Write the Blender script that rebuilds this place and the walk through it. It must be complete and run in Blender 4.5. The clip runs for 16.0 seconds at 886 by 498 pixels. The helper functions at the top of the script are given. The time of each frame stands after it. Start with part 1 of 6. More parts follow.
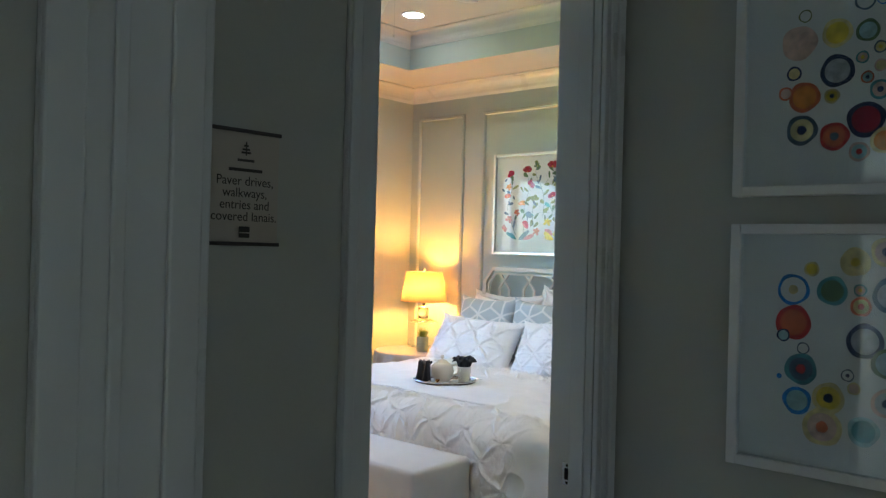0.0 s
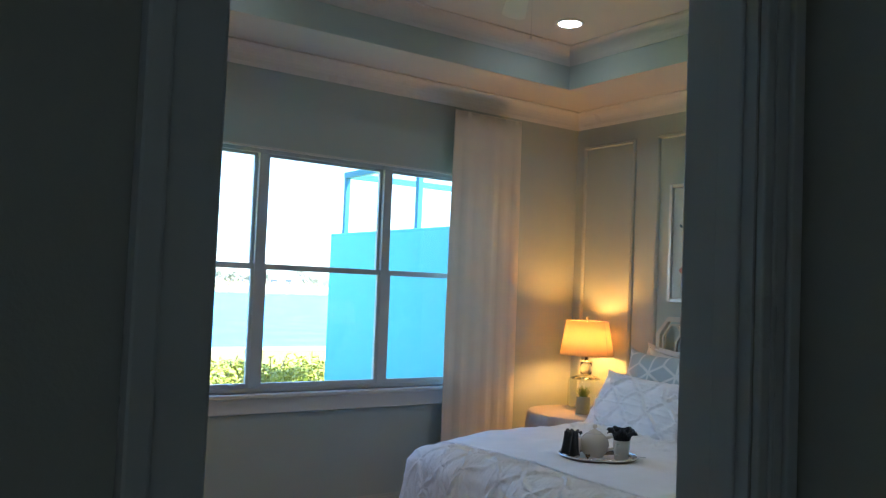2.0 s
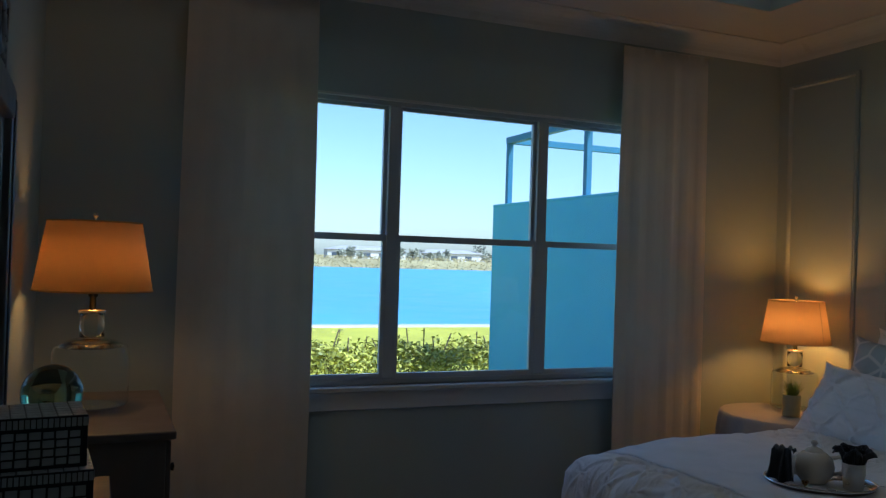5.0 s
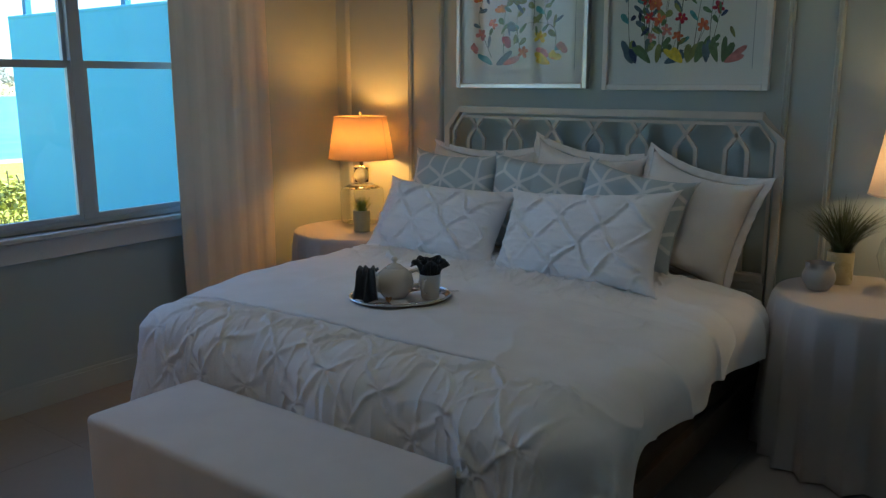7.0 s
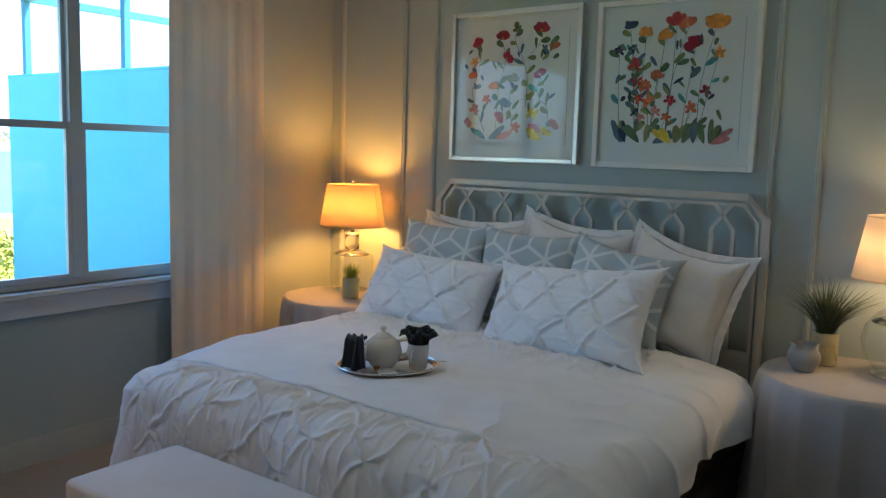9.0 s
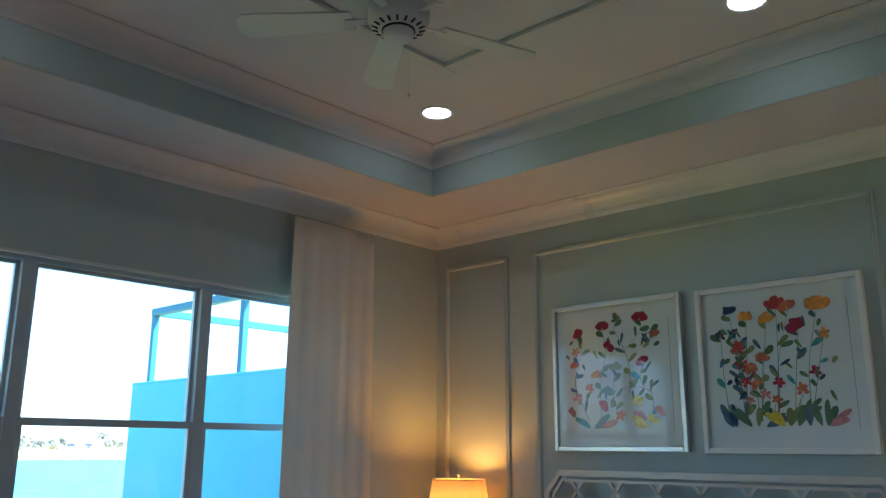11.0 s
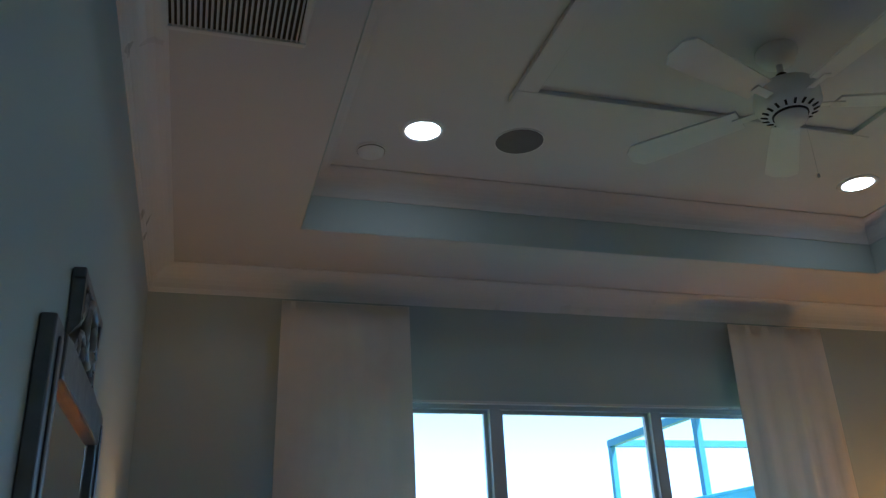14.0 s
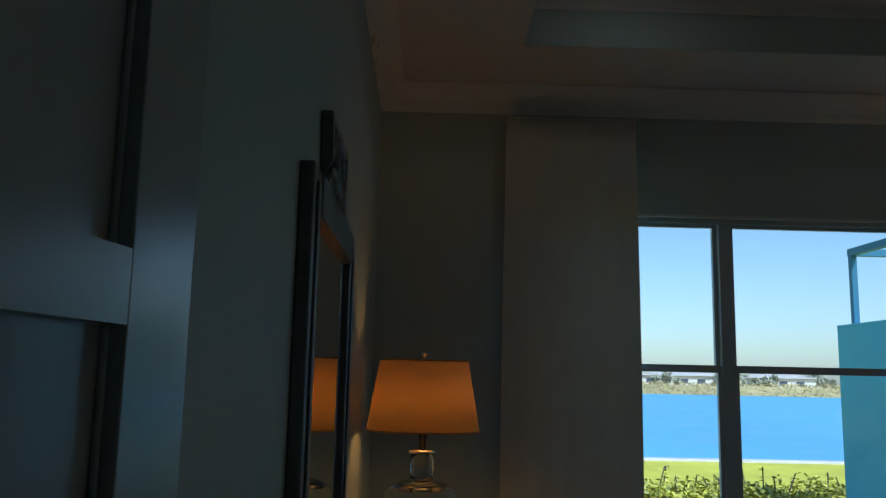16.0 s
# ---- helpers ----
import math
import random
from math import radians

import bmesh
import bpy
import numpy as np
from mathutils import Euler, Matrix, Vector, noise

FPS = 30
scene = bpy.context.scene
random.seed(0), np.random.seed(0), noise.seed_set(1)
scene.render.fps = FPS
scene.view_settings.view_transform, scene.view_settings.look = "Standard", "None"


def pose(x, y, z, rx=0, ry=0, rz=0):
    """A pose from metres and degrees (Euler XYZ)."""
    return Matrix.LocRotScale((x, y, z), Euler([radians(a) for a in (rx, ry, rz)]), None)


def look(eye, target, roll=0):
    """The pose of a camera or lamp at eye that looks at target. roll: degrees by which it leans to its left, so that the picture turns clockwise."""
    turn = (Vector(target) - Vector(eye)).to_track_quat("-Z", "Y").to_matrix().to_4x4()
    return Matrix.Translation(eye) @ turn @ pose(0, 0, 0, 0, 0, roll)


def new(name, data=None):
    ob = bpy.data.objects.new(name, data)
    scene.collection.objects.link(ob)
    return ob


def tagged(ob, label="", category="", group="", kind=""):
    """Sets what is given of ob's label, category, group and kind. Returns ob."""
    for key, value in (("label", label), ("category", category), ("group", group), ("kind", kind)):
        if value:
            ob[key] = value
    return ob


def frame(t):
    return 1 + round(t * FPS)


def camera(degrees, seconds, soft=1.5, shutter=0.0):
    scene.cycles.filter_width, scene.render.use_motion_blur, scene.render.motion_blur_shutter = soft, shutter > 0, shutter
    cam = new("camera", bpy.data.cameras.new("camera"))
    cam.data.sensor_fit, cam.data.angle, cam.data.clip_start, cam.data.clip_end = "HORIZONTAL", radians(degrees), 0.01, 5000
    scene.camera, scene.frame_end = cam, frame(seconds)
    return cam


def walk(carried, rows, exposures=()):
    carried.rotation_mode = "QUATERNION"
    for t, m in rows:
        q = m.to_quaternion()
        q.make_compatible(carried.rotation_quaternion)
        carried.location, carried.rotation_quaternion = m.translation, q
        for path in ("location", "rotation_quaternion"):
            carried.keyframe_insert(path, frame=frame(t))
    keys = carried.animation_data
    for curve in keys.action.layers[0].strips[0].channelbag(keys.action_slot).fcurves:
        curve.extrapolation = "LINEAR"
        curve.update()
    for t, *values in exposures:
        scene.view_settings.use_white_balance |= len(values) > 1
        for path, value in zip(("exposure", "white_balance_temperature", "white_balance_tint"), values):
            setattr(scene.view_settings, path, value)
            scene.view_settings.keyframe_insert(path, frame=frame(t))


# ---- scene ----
cam = camera(56.6, 16.0, 1.3)
SKY, SUN = 0.15, 4.8
WINDOW_W, HALL_FILL_W = 0.68, 8.3
LAMP_W, DOWN_W, DOWN_GLOW = 1.75, 0.30, 4.5
LT3 = -2.75
EXPOSURES = [
    (0.0, 3.6, 5600, 9), (1.0, 3.45, 5200, 7), (1.5, 3.15, 5150, 7), (2.0, 2.4, 5150, 7), (2.5, 1.3, 5000, 6), (3.0, 0.9, 5000, 8), (3.2, 0.75, 5000, 8),
    (5.5, 0.45, 5000, 7), (6.0, 0.7, 5050, 5), (6.5, 1.0, 5150, 5), (7.0, 1.6, 5250, 6), (7.5, 2.05, 5250, 7), (8.0, 2.25, 5280, 7),
    (9.0, 2.25, 5280, 7), (9.7, 2.25, 5280, 7), (12.0, 1.85, 4800, 7), (13.5, 1.75, 4750, 6), (14.5, 1.85, 4900, 8), (15.0, 1.6, 5000, 8), (15.2, 1.38, 5050, 7), (15.5, 0.75, 5080, 7), (16.0, 0.12, 5320, 2)]
PATH = [
    (0, (-5.590, -5.283, 1.546), (-4.082, -3.969, 1.551), 1.50),
    (0.3, (-5.448, -5.170, 1.552), (-3.928, -3.871, 1.551), 1.50),
    (0.6, (-5.325, -5.105, 1.566), (-3.799, -3.812, 1.552), 1.40),
    (1, (-5.139, -5.065, 1.553), (-3.734, -3.644, 1.634), 0.80),
    (1.5, (-4.933, -5.043, 1.543), (-3.722, -3.453, 1.621), 0.87),
    (2, (-4.778, -4.897, 1.559), (-3.626, -3.265, 1.655), 2.35),
    (2.5, (-4.661, -4.750, 1.569), (-3.582, -3.071, 1.707), 2.10),
    (2.8, (-4.563, -4.711, 1.556), (-3.693, -2.914, 1.679), 1.09),
    (3, (-4.493, -4.673, 1.559), (-3.777, -2.811, 1.695), 1.68),
    (3.1, (-4.459, -4.649, 1.562), (-3.821, -2.757, 1.681), 1.28),
    (3.2, (-4.434, -4.627, 1.561), (-3.884, -2.707, 1.668), 1.58),
    (5.5, (-4.153, -4.117, 1.552), (-3.201, -2.360, 1.487), 1.61),
    (6, (-4.081, -4.013, 1.571), (-2.900, -2.418, 1.320), 1.90),
    (6.5, (-4.014, -3.917, 1.580), (-2.585, -2.555, 1.260), 0.70),
    (7, (-4.023, -3.874, 1.564), (-2.453, -2.700, 1.166), -0.10),
    (7.5, (-4.044, -3.840, 1.539), (-2.499, -2.703, 0.971), 1.00),
    (7.8, (-4.045, -3.855, 1.555), (-2.533, -2.705, 0.931), 0.40),
    (8, (-4.040, -3.856, 1.565), (-2.508, -2.703, 0.995), 1.40),
    (8.5, (-4.042, -3.870, 1.600), (-2.464, -2.703, 1.216), 1.20),
    (9, (-4.052, -3.875, 1.582), (-2.443, -2.711, 1.345), 1.70),
    (9.5, (-4.065, -3.889, 1.587), (-2.459, -2.698, 1.545), 1.80),
    (9.6, (-4.070, -3.893, 1.588), (-2.473, -2.688, 1.582), 1.50),
    (9.7, (-4.077, -3.896, 1.587), (-2.490, -2.680, 1.625), 1.50),
    (12, (-4.185, -3.873, 1.521), (-2.942, -2.456, 2.189), -1.30),
    (12.5, (-4.195, -3.883, 1.553), (-3.123, -2.358, 2.278), -3.10),
    (13, (-4.208, -3.896, 1.545), (-3.286, -2.293, 2.306), -3.70),
    (13.5, (-4.208, -3.911, 1.548), (-3.458, -2.226, 2.323), -3.40),
    (14, (-4.190, -3.945, 1.525), (-3.644, -2.180, 2.292), -2.50),
    (14.5, (-4.206, -3.957, 1.546), (-3.868, -2.122, 2.265), -2.25),
    (15, (-4.202, -3.981, 1.574), (-4.094, -2.091, 2.219), -1.30),
    (15.2, (-4.194, -3.995, 1.589), (-4.133, -2.087, 2.184), -0.73),
    (15.5, (-4.197, -4.019, 1.605), (-4.168, -2.073, 2.066), 0.44),
    (16, (-4.217, -4.001, 1.589), (-4.174, -2.025, 1.895), 1.20),
]
walk(cam, [(t, look(eye, target, roll)) for t, eye, target, roll in PATH], EXPOSURES)

# ---- world, sun and large lights ----
world = bpy.data.worlds.new("world")
scene.world = world
world.use_nodes = True
wn = world.node_tree
sky = wn.nodes.new("ShaderNodeTexSky")
sky.sky_type = "NISHITA"
sky.sun_disc = False
SUN_DIR = Vector((0.28, -0.62, 0.74)).normalized()
sky.sun_elevation = math.asin(SUN_DIR.z)
sky.sun_rotation = math.atan2(SUN_DIR.x, SUN_DIR.y)
wn.links.new(sky.outputs[0], wn.nodes["Background"].inputs[0])
wn.nodes["Background"].inputs[1].default_value = SKY
sun = new("sun", bpy.data.lights.new("sun", "SUN"))
sun.data.energy, sun.data.angle, sun.data.color = SUN, radians(0.5), (1.0, 0.95, 0.86)
sun.matrix_world = look(SUN_DIR * 30, (0, 0, 0))


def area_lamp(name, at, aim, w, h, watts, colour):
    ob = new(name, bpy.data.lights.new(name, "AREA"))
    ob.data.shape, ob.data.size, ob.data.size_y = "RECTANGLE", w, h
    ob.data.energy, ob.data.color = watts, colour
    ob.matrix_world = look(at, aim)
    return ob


def point_lamp(name, at, watts, colour, radius=0.04):
    ob = new(name, bpy.data.lights.new(name, "POINT"))
    ob.data.energy, ob.data.color, ob.data.shadow_soft_size = watts, colour, radius
    ob.location = at
    return ob


area_lamp("window_daylight", (-2.25, 0.17, 1.63), (-2.25, -3.0, 1.3), 2.7, 1.45, WINDOW_W, (0.45, 0.72, 1.0))
# added fill lamp for the hall, set in an invented side room
area_lamp("hall_daylight", (-5.85, -2.31, 1.5), (-5.75, -5.5, 1.2), 1.2, 1.3, HALL_FILL_W, (0.95, 0.94, 0.90))

# ---- materials ----
MATS = {}


def material(name, colour, rough=0.6, metal=0.0, spread=0.08, scale=6.0, bump=0.0, bump_scale=60.0, spec=0.5, stain=0.0, piece=0.0):
    """A painted, woven or solid surface: two scales of tone, fine relief."""
    m = bpy.data.materials.new(name)
    m.use_nodes = True
    nt = m.node_tree
    b = nt.nodes["Principled BSDF"]
    b.inputs["Roughness"].default_value = rough
    b.inputs["Metallic"].default_value = metal
    b.inputs["Specular IOR Level"].default_value = spec
    co = nt.nodes.new("ShaderNodeTexCoord")
    n1 = nt.nodes.new("ShaderNodeTexNoise")
    n1.inputs["Scale"].default_value, n1.inputs["Detail"].default_value = scale, 6
    n2 = nt.nodes.new("ShaderNodeTexNoise")
    n2.inputs["Scale"].default_value, n2.inputs["Detail"].default_value = scale * 0.13, 3
    for n in (n1, n2):
        nt.links.new(co.outputs["Object"], n.inputs["Vector"])
    add = nt.nodes.new("ShaderNodeMath")
    add.operation = "ADD"
    nt.links.new(n1.outputs[0], add.inputs[0])
    nt.links.new(n2.outputs[0], add.inputs[1])
    ramp = nt.nodes.new("ShaderNodeMapRange")
    ramp.inputs[1].default_value, ramp.inputs[2].default_value = 0.7, 1.3
    ramp.inputs[3].default_value, ramp.inputs[4].default_value = 1 - spread, 1 + spread
    nt.links.new(add.outputs[0], ramp.inputs[0])
    mix = nt.nodes.new("ShaderNodeVectorMath")
    mix.operation = "SCALE"
    mix.inputs[0].default_value = colour
    nt.links.new(ramp.outputs[0], mix.inputs["Scale"])
    out = mix.outputs[0]
    if piece:
        info = nt.nodes.new("ShaderNodeObjectInfo")
        pr = nt.nodes.new("ShaderNodeMapRange")
        pr.inputs[3].default_value, pr.inputs[4].default_value = 1 - piece, 1 + piece
        nt.links.new(info.outputs["Random"], pr.inputs[0])
        mul = nt.nodes.new("ShaderNodeVectorMath")
        mul.operation = "SCALE"
        nt.links.new(out, mul.inputs[0])
        nt.links.new(pr.outputs[0], mul.inputs["Scale"])
        out = mul.outputs[0]
    nt.links.new(out, b.inputs["Base Color"])
    rr = nt.nodes.new("ShaderNodeMapRange")
    rr.inputs[1].default_value, rr.inputs[2].default_value = 0.3, 0.7
    rr.inputs[3].default_value, rr.inputs[4].default_value = max(0, rough - 0.06), min(1, rough + 0.06)
    nt.links.new(n1.outputs[0], rr.inputs[0])
    nt.links.new(rr.outputs[0], b.inputs["Roughness"])
    if bump:
        n3 = nt.nodes.new("ShaderNodeTexNoise")
        n3.inputs["Scale"].default_value, n3.inputs["Detail"].default_value = bump_scale, 4
        nt.links.new(co.outputs["Object"], n3.inputs["Vector"])
        bp = nt.nodes.new("ShaderNodeBump")
        bp.inputs["Strength"].default_value, bp.inputs["Distance"].default_value = bump, 0.004
        nt.links.new(n3.outputs[0], bp.inputs["Height"])
        nt.links.new(bp.outputs[0], b.inputs["Normal"])
    MATS[name] = m
    return m


def weave(name, colour, colour2, size=0.0016, rough=0.9, bump=0.4):
    """Cloth with crossing threads."""
    m = material(name, colour, rough, spread=0.05, scale=9)
    nt = m.node_tree
    b = nt.nodes["Principled BSDF"]
    b.inputs["Sheen Weight"].default_value = 0.25
    co = nt.nodes.new("ShaderNodeTexCoord")
    waves = []
    for axis in ("X", "Y", "Z"):
        w = nt.nodes.new("ShaderNodeTexWave")
        w.bands_direction = axis
        w.inputs["Scale"].default_value, w.inputs["Distortion"].default_value = 0.314 / size, 1.2
        nt.links.new(co.outputs["Object"], w.inputs["Vector"])
        waves.append(w)
    a1 = nt.nodes.new("ShaderNodeMath")
    a2 = nt.nodes.new("ShaderNodeMath")
    nt.links.new(waves[0].outputs["Fac"], a1.inputs[0])
    nt.links.new(waves[1].outputs["Fac"], a1.inputs[1])
    nt.links.new(a1.outputs[0], a2.inputs[0])
    nt.links.new(waves[2].outputs["Fac"], a2.inputs[1])
    bp = nt.nodes.new("ShaderNodeBump")
    bp.inputs["Strength"].default_value, bp.inputs["Distance"].default_value = bump, 0.0008
    nt.links.new(a2.outputs[0], bp.inputs["Height"])
    nt.links.new(bp.outputs[0], b.inputs["Normal"])
    return m


def glass(name, tint=(0.95, 0.98, 1.0), rough=0.0, power=1.0):
    """A pane: clear straight through, glossy by the angle."""
    m = bpy.data.materials.new(name)
    m.use_nodes = True
    nt = m.node_tree
    nt.nodes.clear()
    out = nt.nodes.new("ShaderNodeOutputMaterial")
    tr, gl, mx, lw, pw, mr = (nt.nodes.new("ShaderNode" + k) for k in ("BsdfTransparent", "BsdfGlossy", "MixShader", "LayerWeight", "Math", "MapRange"))
    tr.inputs[0].default_value = (*tint, 1)
    gl.inputs["Roughness"].default_value = rough
    lw.inputs[0].default_value = 0.5
    pw.operation = "POWER"
    pw.inputs[1].default_value = 4.0
    mr.inputs[3].default_value, mr.inputs[4].default_value = 0.035 * power, 0.9
    nt.links.new(lw.outputs["Facing"], pw.inputs[0])
    nt.links.new(pw.outputs[0], mr.inputs[0])
    nt.links.new(mr.outputs[0], mx.inputs[0])
    nt.links.new(tr.outputs[0], mx.inputs[1])
    nt.links.new(gl.outputs[0], mx.inputs[2])
    nt.links.new(mx.outputs[0], out.inputs[0])
    MATS[name] = m
    return m


def thick_glass(name, tint=(0.95, 0.98, 0.97)):
    m = bpy.data.materials.new(name)
    m.use_nodes = True
    b = m.node_tree.nodes["Principled BSDF"]
    b.inputs["Base Color"].default_value = (*tint, 1)
    b.inputs["Roughness"].default_value = 0.02
    b.inputs["Transmission Weight"].default_value = 1.0
    b.inputs["IOR"].default_value = 1.45
    MATS[name] = m
    return m


def glow(name, colour, strength):
    m = bpy.data.materials.new(name)
    m.use_nodes = True
    b = m.node_tree.nodes["Principled BSDF"]
    b.inputs["Base Color"].default_value = (0.8, 0.8, 0.8, 1)
    b.inputs["Emission Color"].default_value = (*colour, 1)
    b.inputs["Emission Strength"].default_value = strength
    MATS[name] = m
    return m


def shade_cloth(name, colour):
    """Lampshade linen that lets the bulb's light through."""
    m = material(name, colour, 0.9, spread=0.04, scale=20)
    nt = m.node_tree
    b = nt.nodes["Principled BSDF"]
    out = nt.nodes["Material Output"]
    tl = nt.nodes.new("ShaderNodeBsdfTranslucent")
    tl.inputs[0].default_value = (*colour, 1)
    mx = nt.nodes.new("ShaderNodeMixShader")
    mx.inputs[0].default_value = 0.55
    nt.links.new(b.outputs[0], mx.inputs[1])
    nt.links.new(tl.outputs[0], mx.inputs[2])
    nt.links.new(mx.outputs[0], out.inputs[0])
    return m


moulding_paint = material("moulding_paint", (0.48, 0.535, 0.52), 0.4, spread=0.02, scale=5, bump=0.03, bump_scale=90)
wall_paint = material("wall_paint", (0.43, 0.50, 0.495), 0.55, spread=0.03, scale=3, bump=0.12, bump_scale=220, spec=0.3)
hall_paint = material("hall_paint", (0.47, 0.475, 0.425), 0.55, spread=0.03, scale=3, bump=0.12, bump_scale=220, spec=0.3)
ceiling_paint = material("ceiling_paint", (0.60, 0.60, 0.595), 0.8, spread=0.03, scale=2, bump=0.15, bump_scale=160, spec=0.2)
trim_paint = material("trim_paint", (0.66, 0.67, 0.66), 0.32, spread=0.02, scale=5, bump=0.03, bump_scale=90)
door_paint = material("door_paint", (0.48, 0.52, 0.54), 0.22, spread=0.02, scale=4, bump=0.03, bump_scale=50)
# white vinyl, darkened and blued: its backlit shade is in the colour
vinyl = material("vinyl", (0.50, 0.55, 0.60), 0.35, spread=0.02, scale=8)
tile_stone = material("tile_stone", (0.26, 0.24, 0.215), 0.34, spread=0.02, scale=24, piece=0.02)
grout = material("grout", (0.25, 0.23, 0.205), 0.9, spread=0.06, scale=30)
bed_linen = weave("bed_linen", (0.87, 0.87, 0.87), None, 0.0012, 0.75)
sham_linen = weave("sham_linen", (0.86, 0.84, 0.80), None, 0.0014, 0.8)
table_linen = weave("table_linen", (0.47, 0.445, 0.425), None, 0.0018, 0.85)
bench_linen = weave("bench_linen", (0.70, 0.68, 0.66), None, 0.0026, 0.9, 0.6)
curtain_linen = weave("curtain_linen", (0.77, 0.76, 0.71), None, 0.0020, 0.9, 0.5)
_nt = curtain_linen.node_tree
_tl, _mx = _nt.nodes.new("ShaderNodeBsdfTranslucent"), _nt.nodes.new("ShaderNodeMixShader")
_tl.inputs[0].default_value, _mx.inputs[0].default_value = (0.70, 0.68, 0.62, 1), 0.22
_nt.links.new(_nt.nodes["Principled BSDF"].outputs[0], _mx.inputs[1])
_nt.links.new(_tl.outputs[0], _mx.inputs[2])
_nt.links.new(_mx.outputs[0], _nt.nodes["Material Output"].inputs[0])
headboard_paint = material("headboard_paint", (0.60, 0.57, 0.51), 0.35, spread=0.06, scale=14, bump=0.1, bump_scale=120)
dark_wood = material("dark_wood", (0.05, 0.035, 0.025), 0.5, spread=0.2, scale=12, bump=0.1, bump_scale=60)
chrome = material("chrome", (0.75, 0.76, 0.78), 0.12, 1.0, spread=0.03, scale=20)
silver_leaf = material("silver_leaf", (0.66, 0.65, 0.63), 0.38, 1.0, spread=0.05, scale=30, bump=0.02, bump_scale=90)
bronze = material("bronze", (0.03, 0.027, 0.025), 0.4, 0.8, spread=0.1, scale=30)
mirror_face = material("mirror_face", (0.85, 0.87, 0.87), 0.02, 1.0, spread=0.0, scale=1)
clear_glass = glass("clear_glass")
picture_glass = glass("picture_glass", power=0.55)
lamp_glass = thick_glass("lamp_glass")
shade_linen = shade_cloth("shade_linen", (0.66, 0.54, 0.36))
shade_amber = shade_cloth("shade_amber", (0.64, 0.46, 0.22))
shade_pale = shade_cloth("shade_pale", (0.86, 0.76, 0.62))
downlight_glow = glow("downlight_glow", (1.0, 0.93, 0.82), DOWN_GLOW)
bulb_glow = glow("bulb_glow", (1.0, 0.62, 0.25), 12)
# flat black put in as darkness of holes and slots; also plain black parts
black_gap = material("black_gap", (0.02, 0.02, 0.02), 0.8, spread=0.1)
paper = material("paper", (0.80, 0.78, 0.73), 0.8, spread=0.02, scale=4, bump=0.05, bump_scale=300)
white_frame = material("white_frame", (0.76, 0.76, 0.74), 0.35, spread=0.02, scale=10)
# white stucco; the blue of its shade is painted into the base colour
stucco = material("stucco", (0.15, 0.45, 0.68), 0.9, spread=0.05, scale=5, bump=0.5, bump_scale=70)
cage_metal = material("cage_metal", (0.035, 0.15, 0.26), 0.5, spread=0.05, scale=9)


def box_bm(x0, x1, y0, y1, z0, z1, bevel=0.0, bm=None):
    own = bm is None
    bm = bmesh.new() if own else bm
    r = bmesh.ops.create_cube(bm, size=1.0)
    bmesh.ops.transform(bm, matrix=Matrix.LocRotScale(((x0 + x1) / 2, (y0 + y1) / 2, (z0 + z1) / 2), None, (x1 - x0, y1 - y0, z1 - z0)), verts=r["verts"])
    if bevel:
        edges = {e for v in r["verts"] for e in v.link_edges}
        bmesh.ops.bevel(bm, geom=list(edges), offset=bevel, segments=2, affect="EDGES", profile=0.5)
    return bm


def lathe_bm(profile, steps=32, bm=None, at=(0, 0, 0), sx=1.0, sy=1.0):
    """Turn (radius, height) pairs round the upright."""
    bm = bm or bmesh.new()
    rings = []
    for r, z in profile:
        if r < 1e-5:
            rings.append([bm.verts.new((at[0], at[1], at[2] + z))])
        else:
            rings.append([bm.verts.new((at[0] + sx * r * math.cos(a), at[1] + sy * r * math.sin(a), at[2] + z)) for a in (math.tau * k / steps for k in range(steps))])
    for a, b in zip(rings, rings[1:]):
        for k in range(steps):
            n = (k + 1) % steps
            if len(a) == 1 and len(b) > 1:
                bm.faces.new((a[0], b[n], b[k]))
            elif len(b) == 1 and len(a) > 1:
                bm.faces.new((a[k], a[n], b[0]))
            elif len(a) > 1:
                bm.faces.new((a[k], a[n], b[n], b[k]))
    bmesh.ops.recalc_face_normals(bm, faces=bm.faces)
    return bm


def tube_bm(points, radius, sides=8, bm=None, closed=False, square=False):
    """A rod along points."""
    bm = bm or bmesh.new()
    pts = [Vector(p) for p in points]
    rings = []
    up = Vector((0, 0, 1))
    for k, p in enumerate(pts):
        a = pts[k - 1] if (k or closed) else p
        b = pts[(k + 1) % len(pts)] if (k + 1 < len(pts) or closed) else p
        d = (b - a).normalized()
        ref = up if abs(d.z) < 0.9 else Vector((1, 0, 0))
        s = d.cross(ref).normalized()
        u = s.cross(d).normalized()
        off = math.pi / 4 if square else 0
        r = radius(k / max(1, len(pts) - 1)) if callable(radius) else radius
        rings.append([bm.verts.new(p + r * (math.cos(math.tau * j / sides + off) * s + math.sin(math.tau * j / sides + off) * u)) for j in range(sides)])
    n = len(rings)
    for k in range(n if closed else n - 1):
        a, b = rings[k], rings[(k + 1) % n]
        for j in range(sides):
            bm.faces.new((a[j], a[(j + 1) % sides], b[(j + 1) % sides], b[j]))
    if not closed:
        bm.faces.new(rings[0])
        bm.faces.new(rings[-1])
    bmesh.ops.recalc_face_normals(bm, faces=bm.faces)
    return bm


